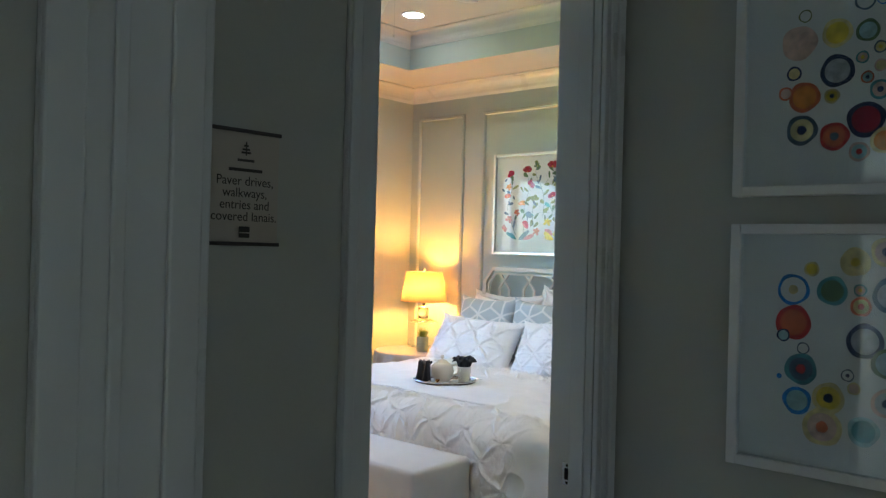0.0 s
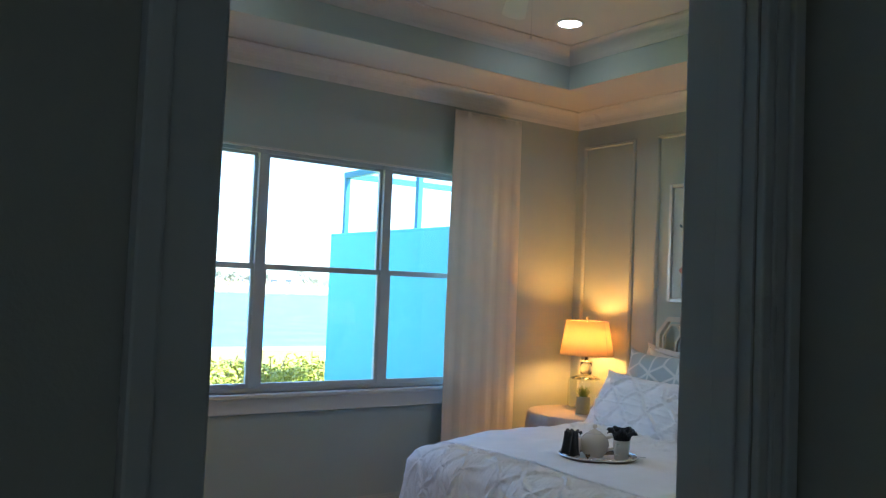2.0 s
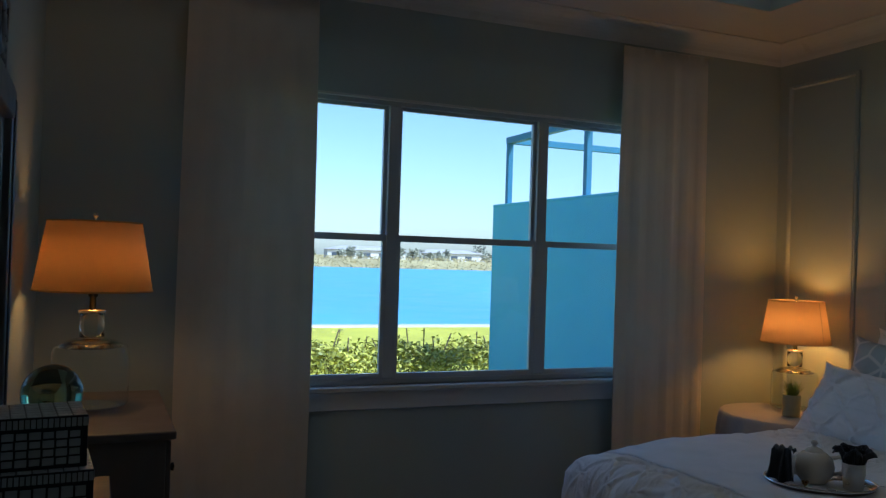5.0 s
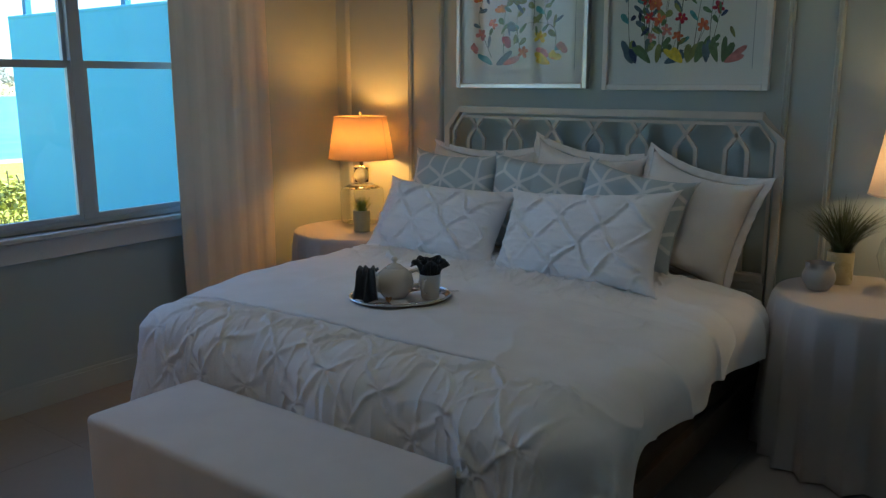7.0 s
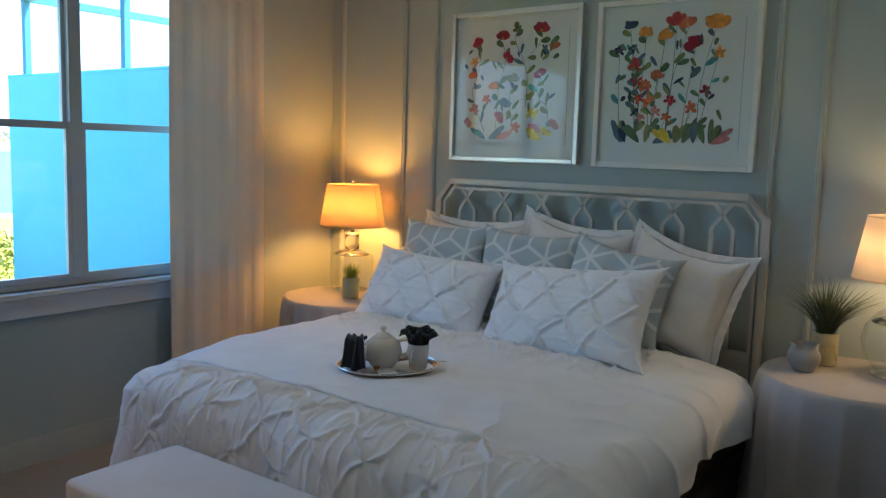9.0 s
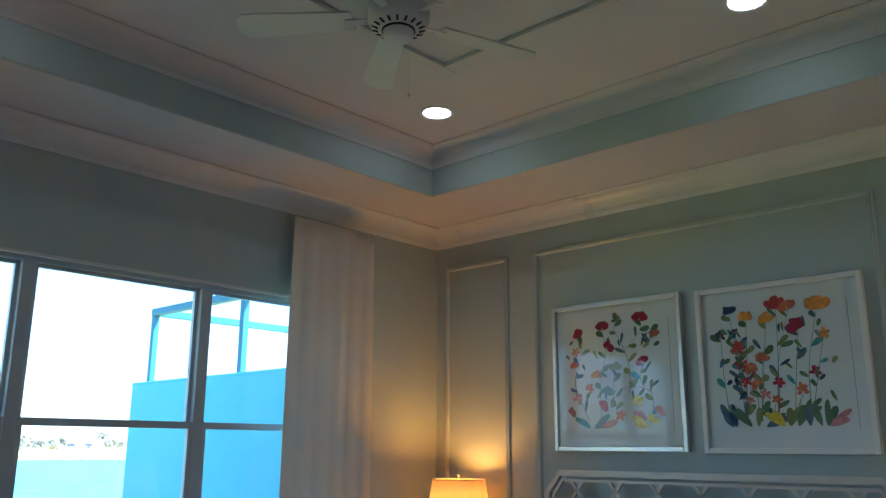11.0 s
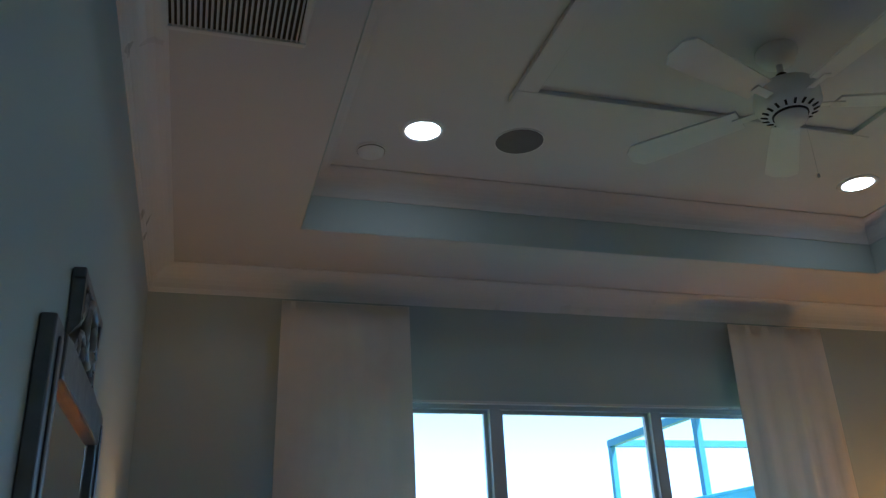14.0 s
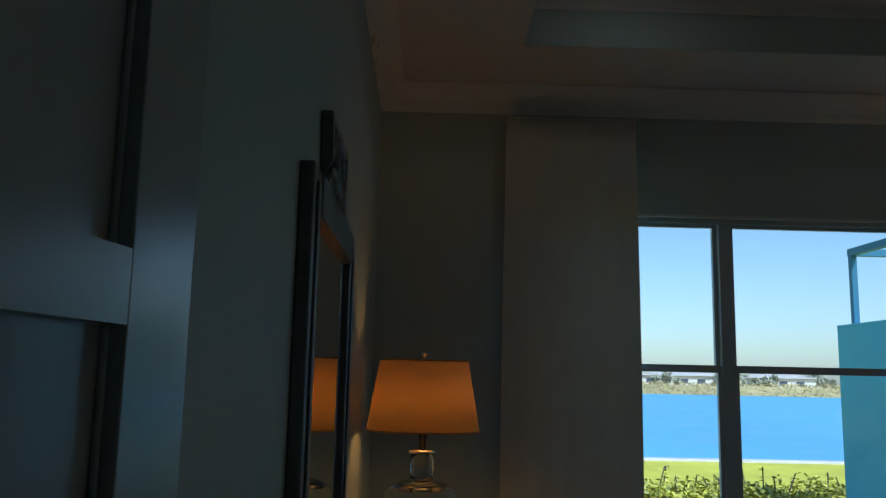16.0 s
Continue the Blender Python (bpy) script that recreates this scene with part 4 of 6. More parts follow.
def pillow(name, at, w, h, t, lean, turn, roll, mat, label, tuck=0.0, seed=0.0, piping=True, sag=0.02):
    ob = thing(name, (0, 0, 0), label, "pillow", "pillows on the bed")
    # local x runs along the headboard, local z up the pillow, local y out of its back
    ob.matrix_basis = Matrix.Translation(at) @ Euler((0, 0, radians(-90 + turn))).to_matrix().to_4x4() @ Euler((radians(-lean), 0, 0)).to_matrix().to_4x4() @ Euler((0, radians(roll), 0)).to_matrix().to_4x4()
    part("cover", cushion_bm(w, h, t, tuck=tuck, seed=seed, sag=sag, nu=150 if tuck else 170 if mat is lattice_linen else 44, nv=84 if tuck else 150 if mat is lattice_linen else 36), mat, ob, smooth=True)
    if mat is lattice_linen:
        me = ob.children[0].data
        at_print = me.attributes.new("print", "FLOAT", "POINT")
        at_print.data.foreach_set("value", [star_line(v.co.x + 0.06 * seed, v.co.z + 0.03) for v in me.vertices])
    if name == "bed_pillow":
        def hem(u, v):
            a = math.tau * v
            c, q = math.cos(a), math.sin(a)
            m = 1 / max(abs(c), abs(q))
            aa, bb = c * m, q * m
            grow = 0.004 + 0.040 * u
            x = aa * (w / 2 * (1 - 0.10 * (1 - bb * bb) * abs(aa) ** 6) + grow)
            z = h / 2 + bb * (h / 2 * (1 - 0.10 * (1 - aa * aa) * abs(bb) ** 6) + grow) - sag * h * (1 - aa * aa) * max(0.0, bb) ** 3
            return (x, u * (0.012 * noise.noise(Vector((x * 9, z * 9, seed))) + 0.006 * math.sin(34 * a + seed)), max(0.004, z))
        flange = part("flange", grid_bm(4, 200, hem, wrap=True), mat, ob, "flat stitched flange", True)
        flange.modifiers.new("thick", "SOLIDIFY").thickness = 0.004
    elif piping:
        pts = []
        for k in range(80):
            a = math.tau * k / 80
            c, s = math.cos(a), math.sin(a)
            q = 1 / max(abs(c), abs(s))
            aa, bb = c * q, s * q
            pts.append((aa * w / 2 * (1 - 0.10 * (1 - bb * bb) * abs(aa) ** 6), 0, h / 2 + bb * h / 2 * (1 - 0.10 * (1 - aa * aa) * abs(bb) ** 6) - sag * h * (1 - aa * aa) * max(0.0, bb) ** 3))
        part("seam", tube_bm(pts, 0.004, 5, closed=True), mat, ob)
    return ob


BT = 0.675
pillow("bed_pillow", (-0.22, -1.25, BT), 0.68, 0.53, 0.20, 14, 0, 0, sham_linen, "white sleeping pillow leaning on the headboard", seed=1.0, sag=0.05)
pillow("bed_pillow", (-0.24, -1.86, BT + 0.01), 0.63, 0.56, 0.20, 16, 2, 6, sham_linen, "white sleeping pillow leaning on the headboard", seed=2.0, sag=0.065)
pillow("bed_pillow", (-0.27, -2.42, BT), 0.57, 0.52, 0.22, 16, -4, 12, sham_linen, "white sleeping pillow with a raised corner", seed=3.0, sag=0.065)
pillow("accent_pillow", (-0.42, -1.18, BT + 0.02), 0.58, 0.51, 0.16, 17, 0, 0, lattice_linen, "grey-blue square pillow with a white lattice print", seed=4.0)
pillow("accent_pillow", (-0.43, -1.735, BT + 0.025), 0.58, 0.50, 0.16, 17, 2, 1, lattice_linen, "grey-blue square pillow with a white lattice print", seed=5.0)
pillow("accent_pillow", (-0.44, -2.215, BT + 0.045), 0.56, 0.45, 0.17, 17, 0, 9, lattice_linen, "grey-blue square pillow with a white lattice print", seed=6.0)
pillow("sham_pillow", (-0.72, -1.275, BT - 0.02), 0.82, 0.44, 0.19, 33, 1, 2, bed_linen, "white pintuck pillow sham lying against the others", 0.020, 7.0, False)
pillow("sham_pillow", (-0.77, -2.135, BT - 0.025), 0.90, 0.47, 0.19, 29, -9, -5, bed_linen, "white pintuck pillow sham lying against the others", 0.020, 8.0, False)

# ---- tray with tea things ----
TRZ = 0.690
TRX, TRY = -1.50, -1.77
tray_metal = material("tray_metal", (0.20, 0.17, 0.15), 0.22, 0.9, spread=0.15, scale=14)
ceramic = material("ceramic", (0.78, 0.72, 0.62), 0.2, spread=0.04, scale=12)
white_china = material("white_china", (0.86, 0.84, 0.80), 0.18, spread=0.02, scale=12)
navy_cloth = weave("navy_cloth", (0.022, 0.028, 0.036), None, 0.0014, 0.9)
TRS = 0.88
tray = thing("serving_tray", (TRX, TRY, TRZ), "oval dark metal serving tray lying on the bed", "tray", rz=-38)
part("base", lathe_bm([(0, 0), (0.20 * TRS, 0), (0.215 * TRS, 0.004), (0.235 * TRS, 0.016), (0.240 * TRS, 0.016), (0.222 * TRS, -0.002), (0, -0.006)], 48, sx=1.0, sy=0.80), tray_metal, tray, smooth=True)
part("rim", tube_bm([(0.2375 * TRS * math.cos(a), 0.80 * TRS * 0.2375 * math.sin(a), 0.017) for a in (math.tau * k / 60 for k in range(60))], 0.005, 6, closed=True), chrome, tray, "bright beaded rim", True)


def on_tray(x, y):
    x, y = x * 0.93, y * 0.93
    a = radians(-38)
    return (TRX + x * math.cos(a) - y * math.sin(a), TRY + x * math.sin(a) + y * math.cos(a), TRZ + 0.001)


pot = thing("teapot", on_tray(-0.02, 0.03), "round cream ceramic teapot on the tray", "teapot", rz=150)
part("body", lathe_bm([(0, 0), (0.045, 0), (0.05, 0.006), (0.068, 0.03), (0.078, 0.065), (0.070, 0.10), (0.045, 0.122), (0.034, 0.126), (0.034, 0.122), (0, 0.122)], 32), ceramic, pot, smooth=True)
lid = part("lid", lathe_bm([(0.036, 0.125), (0.03, 0.134), (0.012, 0.142), (0.006, 0.148), (0.013, 0.158), (0.010, 0.168), (0, 0.171)], 24), ceramic, pot, smooth=True)
part("spout", tube_bm([(0.06, 0, 0.045), (0.095, 0, 0.055), (0.115, 0, 0.085), (0.13, 0, 0.115)], lambda t: 0.020 - 0.010 * t, 12), ceramic, pot, smooth=True)
part("handle", tube_bm([(-0.065, 0, 0.10), (-0.10, 0, 0.108), (-0.12, 0, 0.08), (-0.11, 0, 0.045), (-0.07, 0, 0.035)], 0.008, 10), ceramic, pot, smooth=True)


def mug(at, rz, label):
    ob = thing("mug", at, label, "mug", "tea things on the tray", rz)
    part("body", lathe_bm([(0, 0), (0.032, 0), (0.036, 0.004), (0.042, 0.06), (0.044, 0.105), (0.041, 0.105), (0.039, 0.06), (0.032, 0.008), (0, 0.008)], 28), white_china, ob, smooth=True)
    part("handle", tube_bm([(0.04, 0, 0.088), (0.064, 0, 0.088), (0.076, 0, 0.062), (0.066, 0, 0.034), (0.038, 0, 0.028)], 0.005, 8), white_china, ob, smooth=True)
    return ob


mug(on_tray(0.125, -0.035), 195, "white china mug holding a dark napkin")
mug(on_tray(-0.145, 0.0), 60, "white china mug draped with a dark napkin")


def napkin(at, kind, seed):
    rg = random.Random(seed)
    ob = thing("napkin", at, "dark navy napkin " + ("bunched in a mug" if kind == 0 else "draped over a mug"), "napkin", "napkins on the tray")
    if kind == 0:
        def f(u, v):
            a = math.tau * v
            rr = 0.03 + 0.040 * u + 0.012 * u * math.sin(9 * a + seed) + 0.006 * math.sin(17 * a)
            z = 0.075 + 0.085 * math.sin(u * 2.2) + 0.015 * u * math.sin(5 * a + 1)
            return (rr * math.cos(a) * (1 if u > 0 else 0.4), rr * math.sin(a), z)
        part("cloth", grid_bm(10, 96, f, wrap=True), navy_cloth, ob, smooth=True)
        part("fold", grid_bm(8, 80, lambda u, v: ((0.006 + 0.034 * u + 0.01 * u * math.sin(7 * math.tau * v)) * math.cos(math.tau * v), (0.006 + 0.034 * u + 0.01 * u * math.sin(7 * math.tau * v)) * math.sin(math.tau * v), 0.10 + 0.065 * u), wrap=True), navy_cloth, ob, smooth=True)
    else:
        def f(u, v):
            w = 0.036 + 0.022 * u
            s = (v - 0.5) * 2
            x = s * w + 0.006 * math.sin(14 * v + 3 * u)
            y = -0.050 - 0.012 * math.sin(u * 3) + 0.008 * math.sin(18 * v + 2 * u)
            return (x, y, 0.135 - 0.125 * u + 0.01 * math.sin(9 * v))
        part("cloth", grid_bm(24, 40, f), navy_cloth, ob, smooth=True)
        def g(u, v):
            a = u * math.pi
            s = (v - 0.5) * 2
            return (s * 0.035 + 0.004 * math.sin(12 * v), -0.052 * math.cos(a), 0.112 + 0.028 * math.sin(a) + 0.006 * math.sin(16 * v + 4 * u))
        part("fold", grid_bm(16, 36, g), navy_cloth, ob, smooth=True)
    return ob


napkin(on_tray(0.125, -0.035), 0, 2)
np2 = napkin(on_tray(-0.145, 0.0), 1, 3)
np2.matrix_basis = Matrix.Translation(on_tray(-0.145, 0.0)) @ Euler((0, 0, radians(-62))).to_matrix().to_4x4()
copper = material("copper", (0.72, 0.42, 0.18), 0.25, 1.0, spread=0.05)
heart = thing("charm", on_tray(-0.07, -0.075), "small copper heart charm on the tray", "charm", rz=-50)
hp = [(0.013 * math.sin(a) ** 3, 0.001 * (13 * math.cos(a) - 5 * math.cos(2 * a) - 2 * math.cos(3 * a))) for a in (math.tau * k / 28 for k in range(28))]
bm = bmesh.new()
lo = [bm.verts.new((x, -0.002, z + 0.018)) for x, z in hp]
hi = [bm.verts.new((x, 0.002, z + 0.018)) for x, z in hp]
bm.faces.new(lo)
bm.faces.new(hi[::-1])
for k in range(28):
    bm.faces.new((lo[k], lo[(k + 1) % 28], hi[(k + 1) % 28], hi[k]))
part("heart", bm, copper, heart)
spoon = thing("teaspoon", on_tray(0.17, 0.02), "bright steel teaspoon on the tray", "spoon", rz=-30)
part("bowl", lathe_bm([(0, 0.001), (0.010, 0.003), (0.014, 0.007), (0.013, 0.007), (0, 0.003)], 16, sx=1.4), chrome, spoon, smooth=True)
part("stem", tube_bm([(0.018, 0, 0.006), (0.06, 0, 0.009), (0.10, 0, 0.006)], 0.002, 6), chrome, spoon)


# ---- round tables with floor-length cloths ----
def skirted_table(x, y, r, h, label, seed, nfold=11):
    ob = thing("round_table", (x, y, 0), label, "side table", "skirted bedside tables")
    part("tabletop", lathe_bm([(0, h - 0.02), (r - 0.012, h - 0.02), (r - 0.01, h - 0.004), (0, h - 0.004)], 40), dark_wood, ob)
    part("pedestal", lathe_bm([(0, 0), (0.18, 0), (0.18, 0.02), (0.04, 0.05), (0.03, h - 0.02), (0, h - 0.02)], 20), dark_wood, ob)
    cloth = thing("tablecloth", (x, y, 0), "pale oatmeal floor-length cloth draped over the round table", "tablecloth", "skirted bedside tables")
    ph = seed

    def f(u, v):
        a = math.tau * v
        if u < 0.34:
            q = u / 0.34
            return (q * r * math.cos(a), q * r * math.sin(a), h + 0.003 + 0.0015 * noise.noise(Vector((q * 5 * math.cos(a), q * 5 * math.sin(a), ph))))
        q = (u - 0.34) / 0.66
        edge = min(1, q / 0.06)
        fold = math.sin(nfold * a + ph + 0.6 * math.sin(2 * a + ph))
        sharp = 1 - 2 * abs(math.asin(fold) / (math.pi / 2)) ** 0.6
        rr = r + 0.012 * math.sin(edge * math.pi / 2) + (0.042 * q + 0.012 * min(1, q * 8)) * (0.35 + 0.65 * sharp) + 0.008 * noise.noise(Vector((a * 3, q * 3, ph)))
        z = h + 0.003 - 0.012 * (1 - math.cos(edge * math.pi / 2)) - q * (h - 0.018 + 0.012 * (1 - q))
        return (rr * math.cos(a), rr * math.sin(a), max(0.006, z))

    part("cloth", grid_bm(56, 240, f, wrap=True), table_linen, cloth, smooth=True)
    return ob


TZ = 0.69
skirted_table(-0.41, -0.52, 0.37, TZ, "round bedside table under a floor-length cloth by the window", 0.7)
skirted_table(-0.365, -3.335, 0.375, TZ + 0.012, "round bedside table under a floor-length cloth", 2.3, 9)


# ---- lamps ----
def table_lamp(at, label, shade_mat, watts, colour, body="bottle", rz=0, up=0.0, wide=1.0, seam=None):
    ob = thing("table_lamp", at, label, "table lamp", "table lamps", rz)
    s0, s1, r0, r1 = 0.405 + up, 0.665 + up, 0.203 * wide, 0.160 * wide
    sh = part("shade", lathe_bm([(r0, s0), (r1, s1)], 48), shade_mat, ob, "tapered linen shade", True)
    sh.modifiers.new("thick", "SOLIDIFY").thickness = 0.0015
    part("trim_ring", tube_bm([(r0 * math.cos(a), r0 * math.sin(a), s0 + 0.003) for a in (math.tau * k / 48 for k in range(48))], 0.003, 6, closed=True), shade_mat, sh)
    part("trim_ring", tube_bm([(r1 * math.cos(a), r1 * math.sin(a), s1 - 0.003) for a in (math.tau * k / 48 for k in range(48))], 0.003, 6, closed=True), shade_mat, sh)
    if seam is not None:
        ca, sa = math.cos(radians(seam)), math.sin(radians(seam))
        part("seam", tube_bm([((r0 + 0.001) * ca, (r0 + 0.001) * sa, s0), ((r1 + 0.001) * ca, (r1 + 0.001) * sa, s1)], 0.0016, 6), table_linen, sh, "stitched side seam")
    part("spider", tube_bm([(-r1, 0, s1 - 0.012), (0, 0, s1 - 0.004), (r1, 0, s1 - 0.012)], 0.0018, 6), chrome, sh)
    part("harp", tube_bm([(0.0, -0.008, 0.41), (0, -0.055, 0.47), (0, -0.055, 0.58), (0, 0, s1), (0, 0.055, 0.58), (0, 0.055, 0.47), (0, 0.008, 0.41)], 0.002, 6), chrome, ob)
    part("finial", lathe_bm([(0, s1 - 0.004), (0.008, s1 - 0.004), (0.006, s1 + 0.006), (0.004, s1 + 0.010), (0.011, s1 + 0.019), (0.011, s1 + 0.026), (0, s1 + 0.034)], 14), chrome, ob, "small chrome finial", True)
    part("socket", lathe_bm([(0, 0.365), (0.012, 0.365), (0.012, 0.41), (0.017, 0.412), (0.017, 0.455), (0, 0.455)], 16), bronze, ob, smooth=True)
    bulb = part("bulb", lathe_bm([(0, 0.456), (0.012, 0.458), (0.016, 0.475), (0.028, 0.50), (0.028, 0.52), (0.016, 0.54), (0, 0.545)], 16), bulb_glow, ob, smooth=True)
    bulb.visible_shadow = False
    if body == "bottle":
        prof = [(0, 0.012), (0.128, 0.012), (0.135, 0.02), (0.135, 0.20), (0.128, 0.225), (0.09, 0.246), (0.05, 0.258), (0.042, 0.275), (0.042, 0.352), (0, 0.352)]
    else:
        prof = [(0, 0.012), (0.07, 0.012), (0.085, 0.02), (0.13, 0.08), (0.148, 0.15), (0.135, 0.21), (0.09, 0.265), (0.045, 0.30), (0.036, 0.32), (0.036, 0.352), (0, 0.352)]
    gb = part("glass_body", lathe_bm(prof[:-3], 36), clear_glass, ob, "clear glass bottle base", True)
    gb.visible_shadow = False
    part("glass_neck", lathe_bm([(0, 0.262), (0.044, 0.262), (0.044, 0.352), (0, 0.352)], 28), lamp_glass, ob, "thick clear glass neck", True)
    part("glass_shoulder", lathe_bm([(0.03, 0.252), (0.075, 0.246), (0.108, 0.232), (0.112, 0.226), (0.075, 0.238), (0.03, 0.246), (0.03, 0.252)], 36), lamp_glass, ob, "clear glass shoulder flange", True)
    part("cap", lathe_bm([(0, 0.3525), (0.05, 0.3525), (0.05, 0.362), (0.02, 0.366), (0, 0.366)], 24), chrome, ob, smooth=True)
    part("foot", lathe_bm([(0, 0), (0.10, 0), (0.10, 0.010), (0, 0.010)], 28), chrome, ob)
    lp = point_lamp("lamp_bulb", (at[0], at[1], at[2] + 0.535), watts, colour, 0.07)
    return ob


WARM = (1.0, 0.35, 0.025)
table_lamp((-0.235, -0.41, TZ + 0.004), "lit glass bottle lamp with a linen shade on the bedside table", shade_linen, LAMP_W * 3.0, WARM, rz=20, seam=-105)
table_lamp((-0.25, -3.46, TZ + 0.016), "lit round glass lamp with a pale linen shade", shade_pale, LAMP_W * 0.5, (1.0, 0.52, 0.18), "gourd")
table_lamp((-4.210, -0.90, 0.957), "lit glass bottle lamp with a linen shade on a chest", shade_amber, LAMP_W * 0.85, WARM, up=0.027, wide=1.03)


# ---- potted plants and small things on the tables ----
pot_glaze = material("pot_glaze", (0.30, 0.36, 0.28), 0.35, spread=0.08, scale=14)
pale_glaze = material("pale_glaze", (0.36, 0.37, 0.37), 0.35, spread=0.08, scale=14)
yellow_glaze = material("yellow_glaze", (0.55, 0.50, 0.28), 0.3, spread=0.08, scale=14)
soil = material("soil", (0.05, 0.04, 0.03), 0.95, spread=0.3, scale=40)
blade_green = material("blade_green", (0.14, 0.24, 0.05), 0.5, spread=0.35, scale=30)
blade_dark = material("blade_dark", (0.05, 0.075, 0.03), 0.5, spread=0.35, scale=30)


def grass_plant(at, r, h, n, length, mat, pot_mat, label, spread, seed):
    rg = random.Random(seed)
    ob = thing("potted_plant", at, label, "potted plant", "", rg.uniform(0, 90))
    part("pot", lathe_bm([(0, 0), (r * 0.92, 0), (r * 0.96, 0.006), (r, h - 0.006), (r - 0.003, h), (r - 0.008, h), (r - 0.009, h - 0.02), (0, h - 0.02)], 28), pot_mat, ob, "round glazed pot", True)
    part("soil", lathe_bm([(0, h - 0.014), (r - 0.0095, h - 0.016)], 20), soil, ob)
    bm = bmesh.new()
    for k in range(n):
        a = rg.uniform(0, math.tau)
        q = rg.uniform(0, 1) ** 0.6
        l = length * rg.uniform(0.65, 1.1)
        base = Vector((math.cos(a) * r * 0.6 * rg.random(), math.sin(a) * r * 0.6 * rg.random(), h - 0.015))
        d = Vector((math.cos(a), math.sin(a), 0))
        side = Vector((-math.sin(a), math.cos(a), 0))
        wdt = rg.uniform(0.0016, 0.0030) * (1 + length)
        prev = None
        for s in range(6):
            t = s / 5
            c = base + d * (q * spread * l * t ** 1.4) + Vector((0, 0, l * t * (1 - 0.35 * q * t)))
            w = wdt * (1 - t) ** 0.7 + 0.0002
            cur = (bm.verts.new(c - side * w), bm.verts.new(c + side * w))
            if prev:
                bm.faces.new((prev[0], prev[1], cur[1], cur[0]))
            prev = cur
    part("foliage", bm, mat, ob, "thin green grass foliage")["kind"] = "stuff"
    return ob


grass_plant((-0.45, -0.60, TZ + 0.006), 0.052, 0.125, 130, 0.11, blade_green, pot_glaze, "small green grass in a sage pot on the bedside table", 0.75, 1)
grass_plant((-0.22, -3.17, TZ + 0.018), 0.055, 0.14, 340, 0.26, blade_dark, yellow_glaze, "dark spiky grass in a yellow pot on the bedside table", 1.0, 2)
vase = thing("vase", (-0.39, -3.125, TZ + 0.017), "small grey glazed vase with a ruffled mouth", "vase")
part("body", grid_bm(16, 48, lambda u, v: tuple((lambda r, z, a: (r * math.cos(a), r * math.sin(a), z))((0.04 + 0.026 * math.sin(min(1, u * 1.25) * 2.6)) * (1 + (0.16 * math.sin(5 * math.tau * v) if u > 0.8 else 0) * (u - 0.8) * 5), 0.115 * u, math.tau * v)), wrap=True), pale_glaze, vase, smooth=True)
part("base", lathe_bm([(0, 0.0), (0.041, 0.0), (0.041, 0.003), (0, 0.003)], 24), pale_glaze, vase)
# black disc put in as the darkness of the vase's hollow
part("mouth", lathe_bm([(0, 0.09), (0.045, 0.092)], 24), black_gap, vase)
candle_wax = material("candle_wax", (0.74, 0.72, 0.66), 0.5, spread=0.03)
cd = thing("candle", (-0.17, -0.78, TZ + 0.005), "pale pillar candle standing on the bedside table", "candle")
part("wax", lathe_bm([(0, 0), (0.017, 0), (0.017, 0.29), (0.013, 0.297), (0, 0.296)], 18), candle_wax, cd, smooth=True)
part("wick", tube_bm([(0, 0, 0.295), (0.001, 0, 0.308)], 0.001, 5), black_gap, cd)


# ---- pictures ----
def picture(name, y0, y1, z0, z1, frame_mat, label, depth=0.036):
    """A framed sheet on the headboard wall; local x runs towards +y of the room's wall seen from the room's left to right."""
    w, h = y1 - y0, z1 - z0
    ob = thing(name, (-0.002, (y0 + y1) / 2, z0), label, "framed picture", "pictures above the bed", -90)
    fw = 0.028
    for nm, b in (("frame_side", (-w / 2, -w / 2 + fw, 0, h)), ("frame_side", (w / 2 - fw, w / 2, 0, h)), ("frame_rail", (-w / 2 + fw, w / 2 - fw, 0, fw)), ("frame_rail", (-w / 2 + fw, w / 2 - fw, h - fw, h))):
        part(nm, box_bm(b[0], b[1], -depth, 0, b[2], b[3], 0.004), frame_mat, ob)
    part("backing", box_bm(-w / 2 + fw, w / 2 - fw, -0.010, -0.002, fw, h - fw), paper, ob)
    m = part("mount", box_bm(-w / 2 + fw, w / 2 - fw, -0.014, -0.0105, fw, h - fw), paper, ob, "white paper mount")
    g = part("glazing", box_bm(-w / 2 + fw, w / 2 - fw, -0.026, -0.0245, fw, h - fw), picture_glass, ob, "clear picture glass")
    g.visible_shadow = False
    return ob, w, h


INKS = {}
for nm, col in (("ink_red", (0.52, 0.05, 0.05)), ("ink_crimson", (0.36, 0.02, 0.05)), ("wash_pink", (0.66, 0.46, 0.38)), ("wash_yellow", (0.72, 0.60, 0.28)), ("wash_teal", (0.36, 0.52, 0.52)), ("wash_grey", (0.52, 0.52, 0.52)), ("ink_coral", (0.62, 0.16, 0.07)), ("ink_orange", (0.74, 0.29, 0.05)), ("ink_pink", (0.55, 0.22, 0.20)), ("ink_yellow", (0.74, 0.55, 0.05)),
                ("ink_green", (0.12, 0.19, 0.09)), ("ink_olive", (0.24, 0.26, 0.09)), ("ink_slate", (0.10, 0.15, 0.20)), ("ink_navy", (0.03, 0.05, 0.12)), ("ink_teal", (0.10, 0.30, 0.32)), ("ink_blue", (0.03, 0.22, 0.60)), ("ink_stem", (0.12, 0.16, 0.12))):
    INKS[nm] = material(nm, col, 0.85, spread=0.45, scale=45)


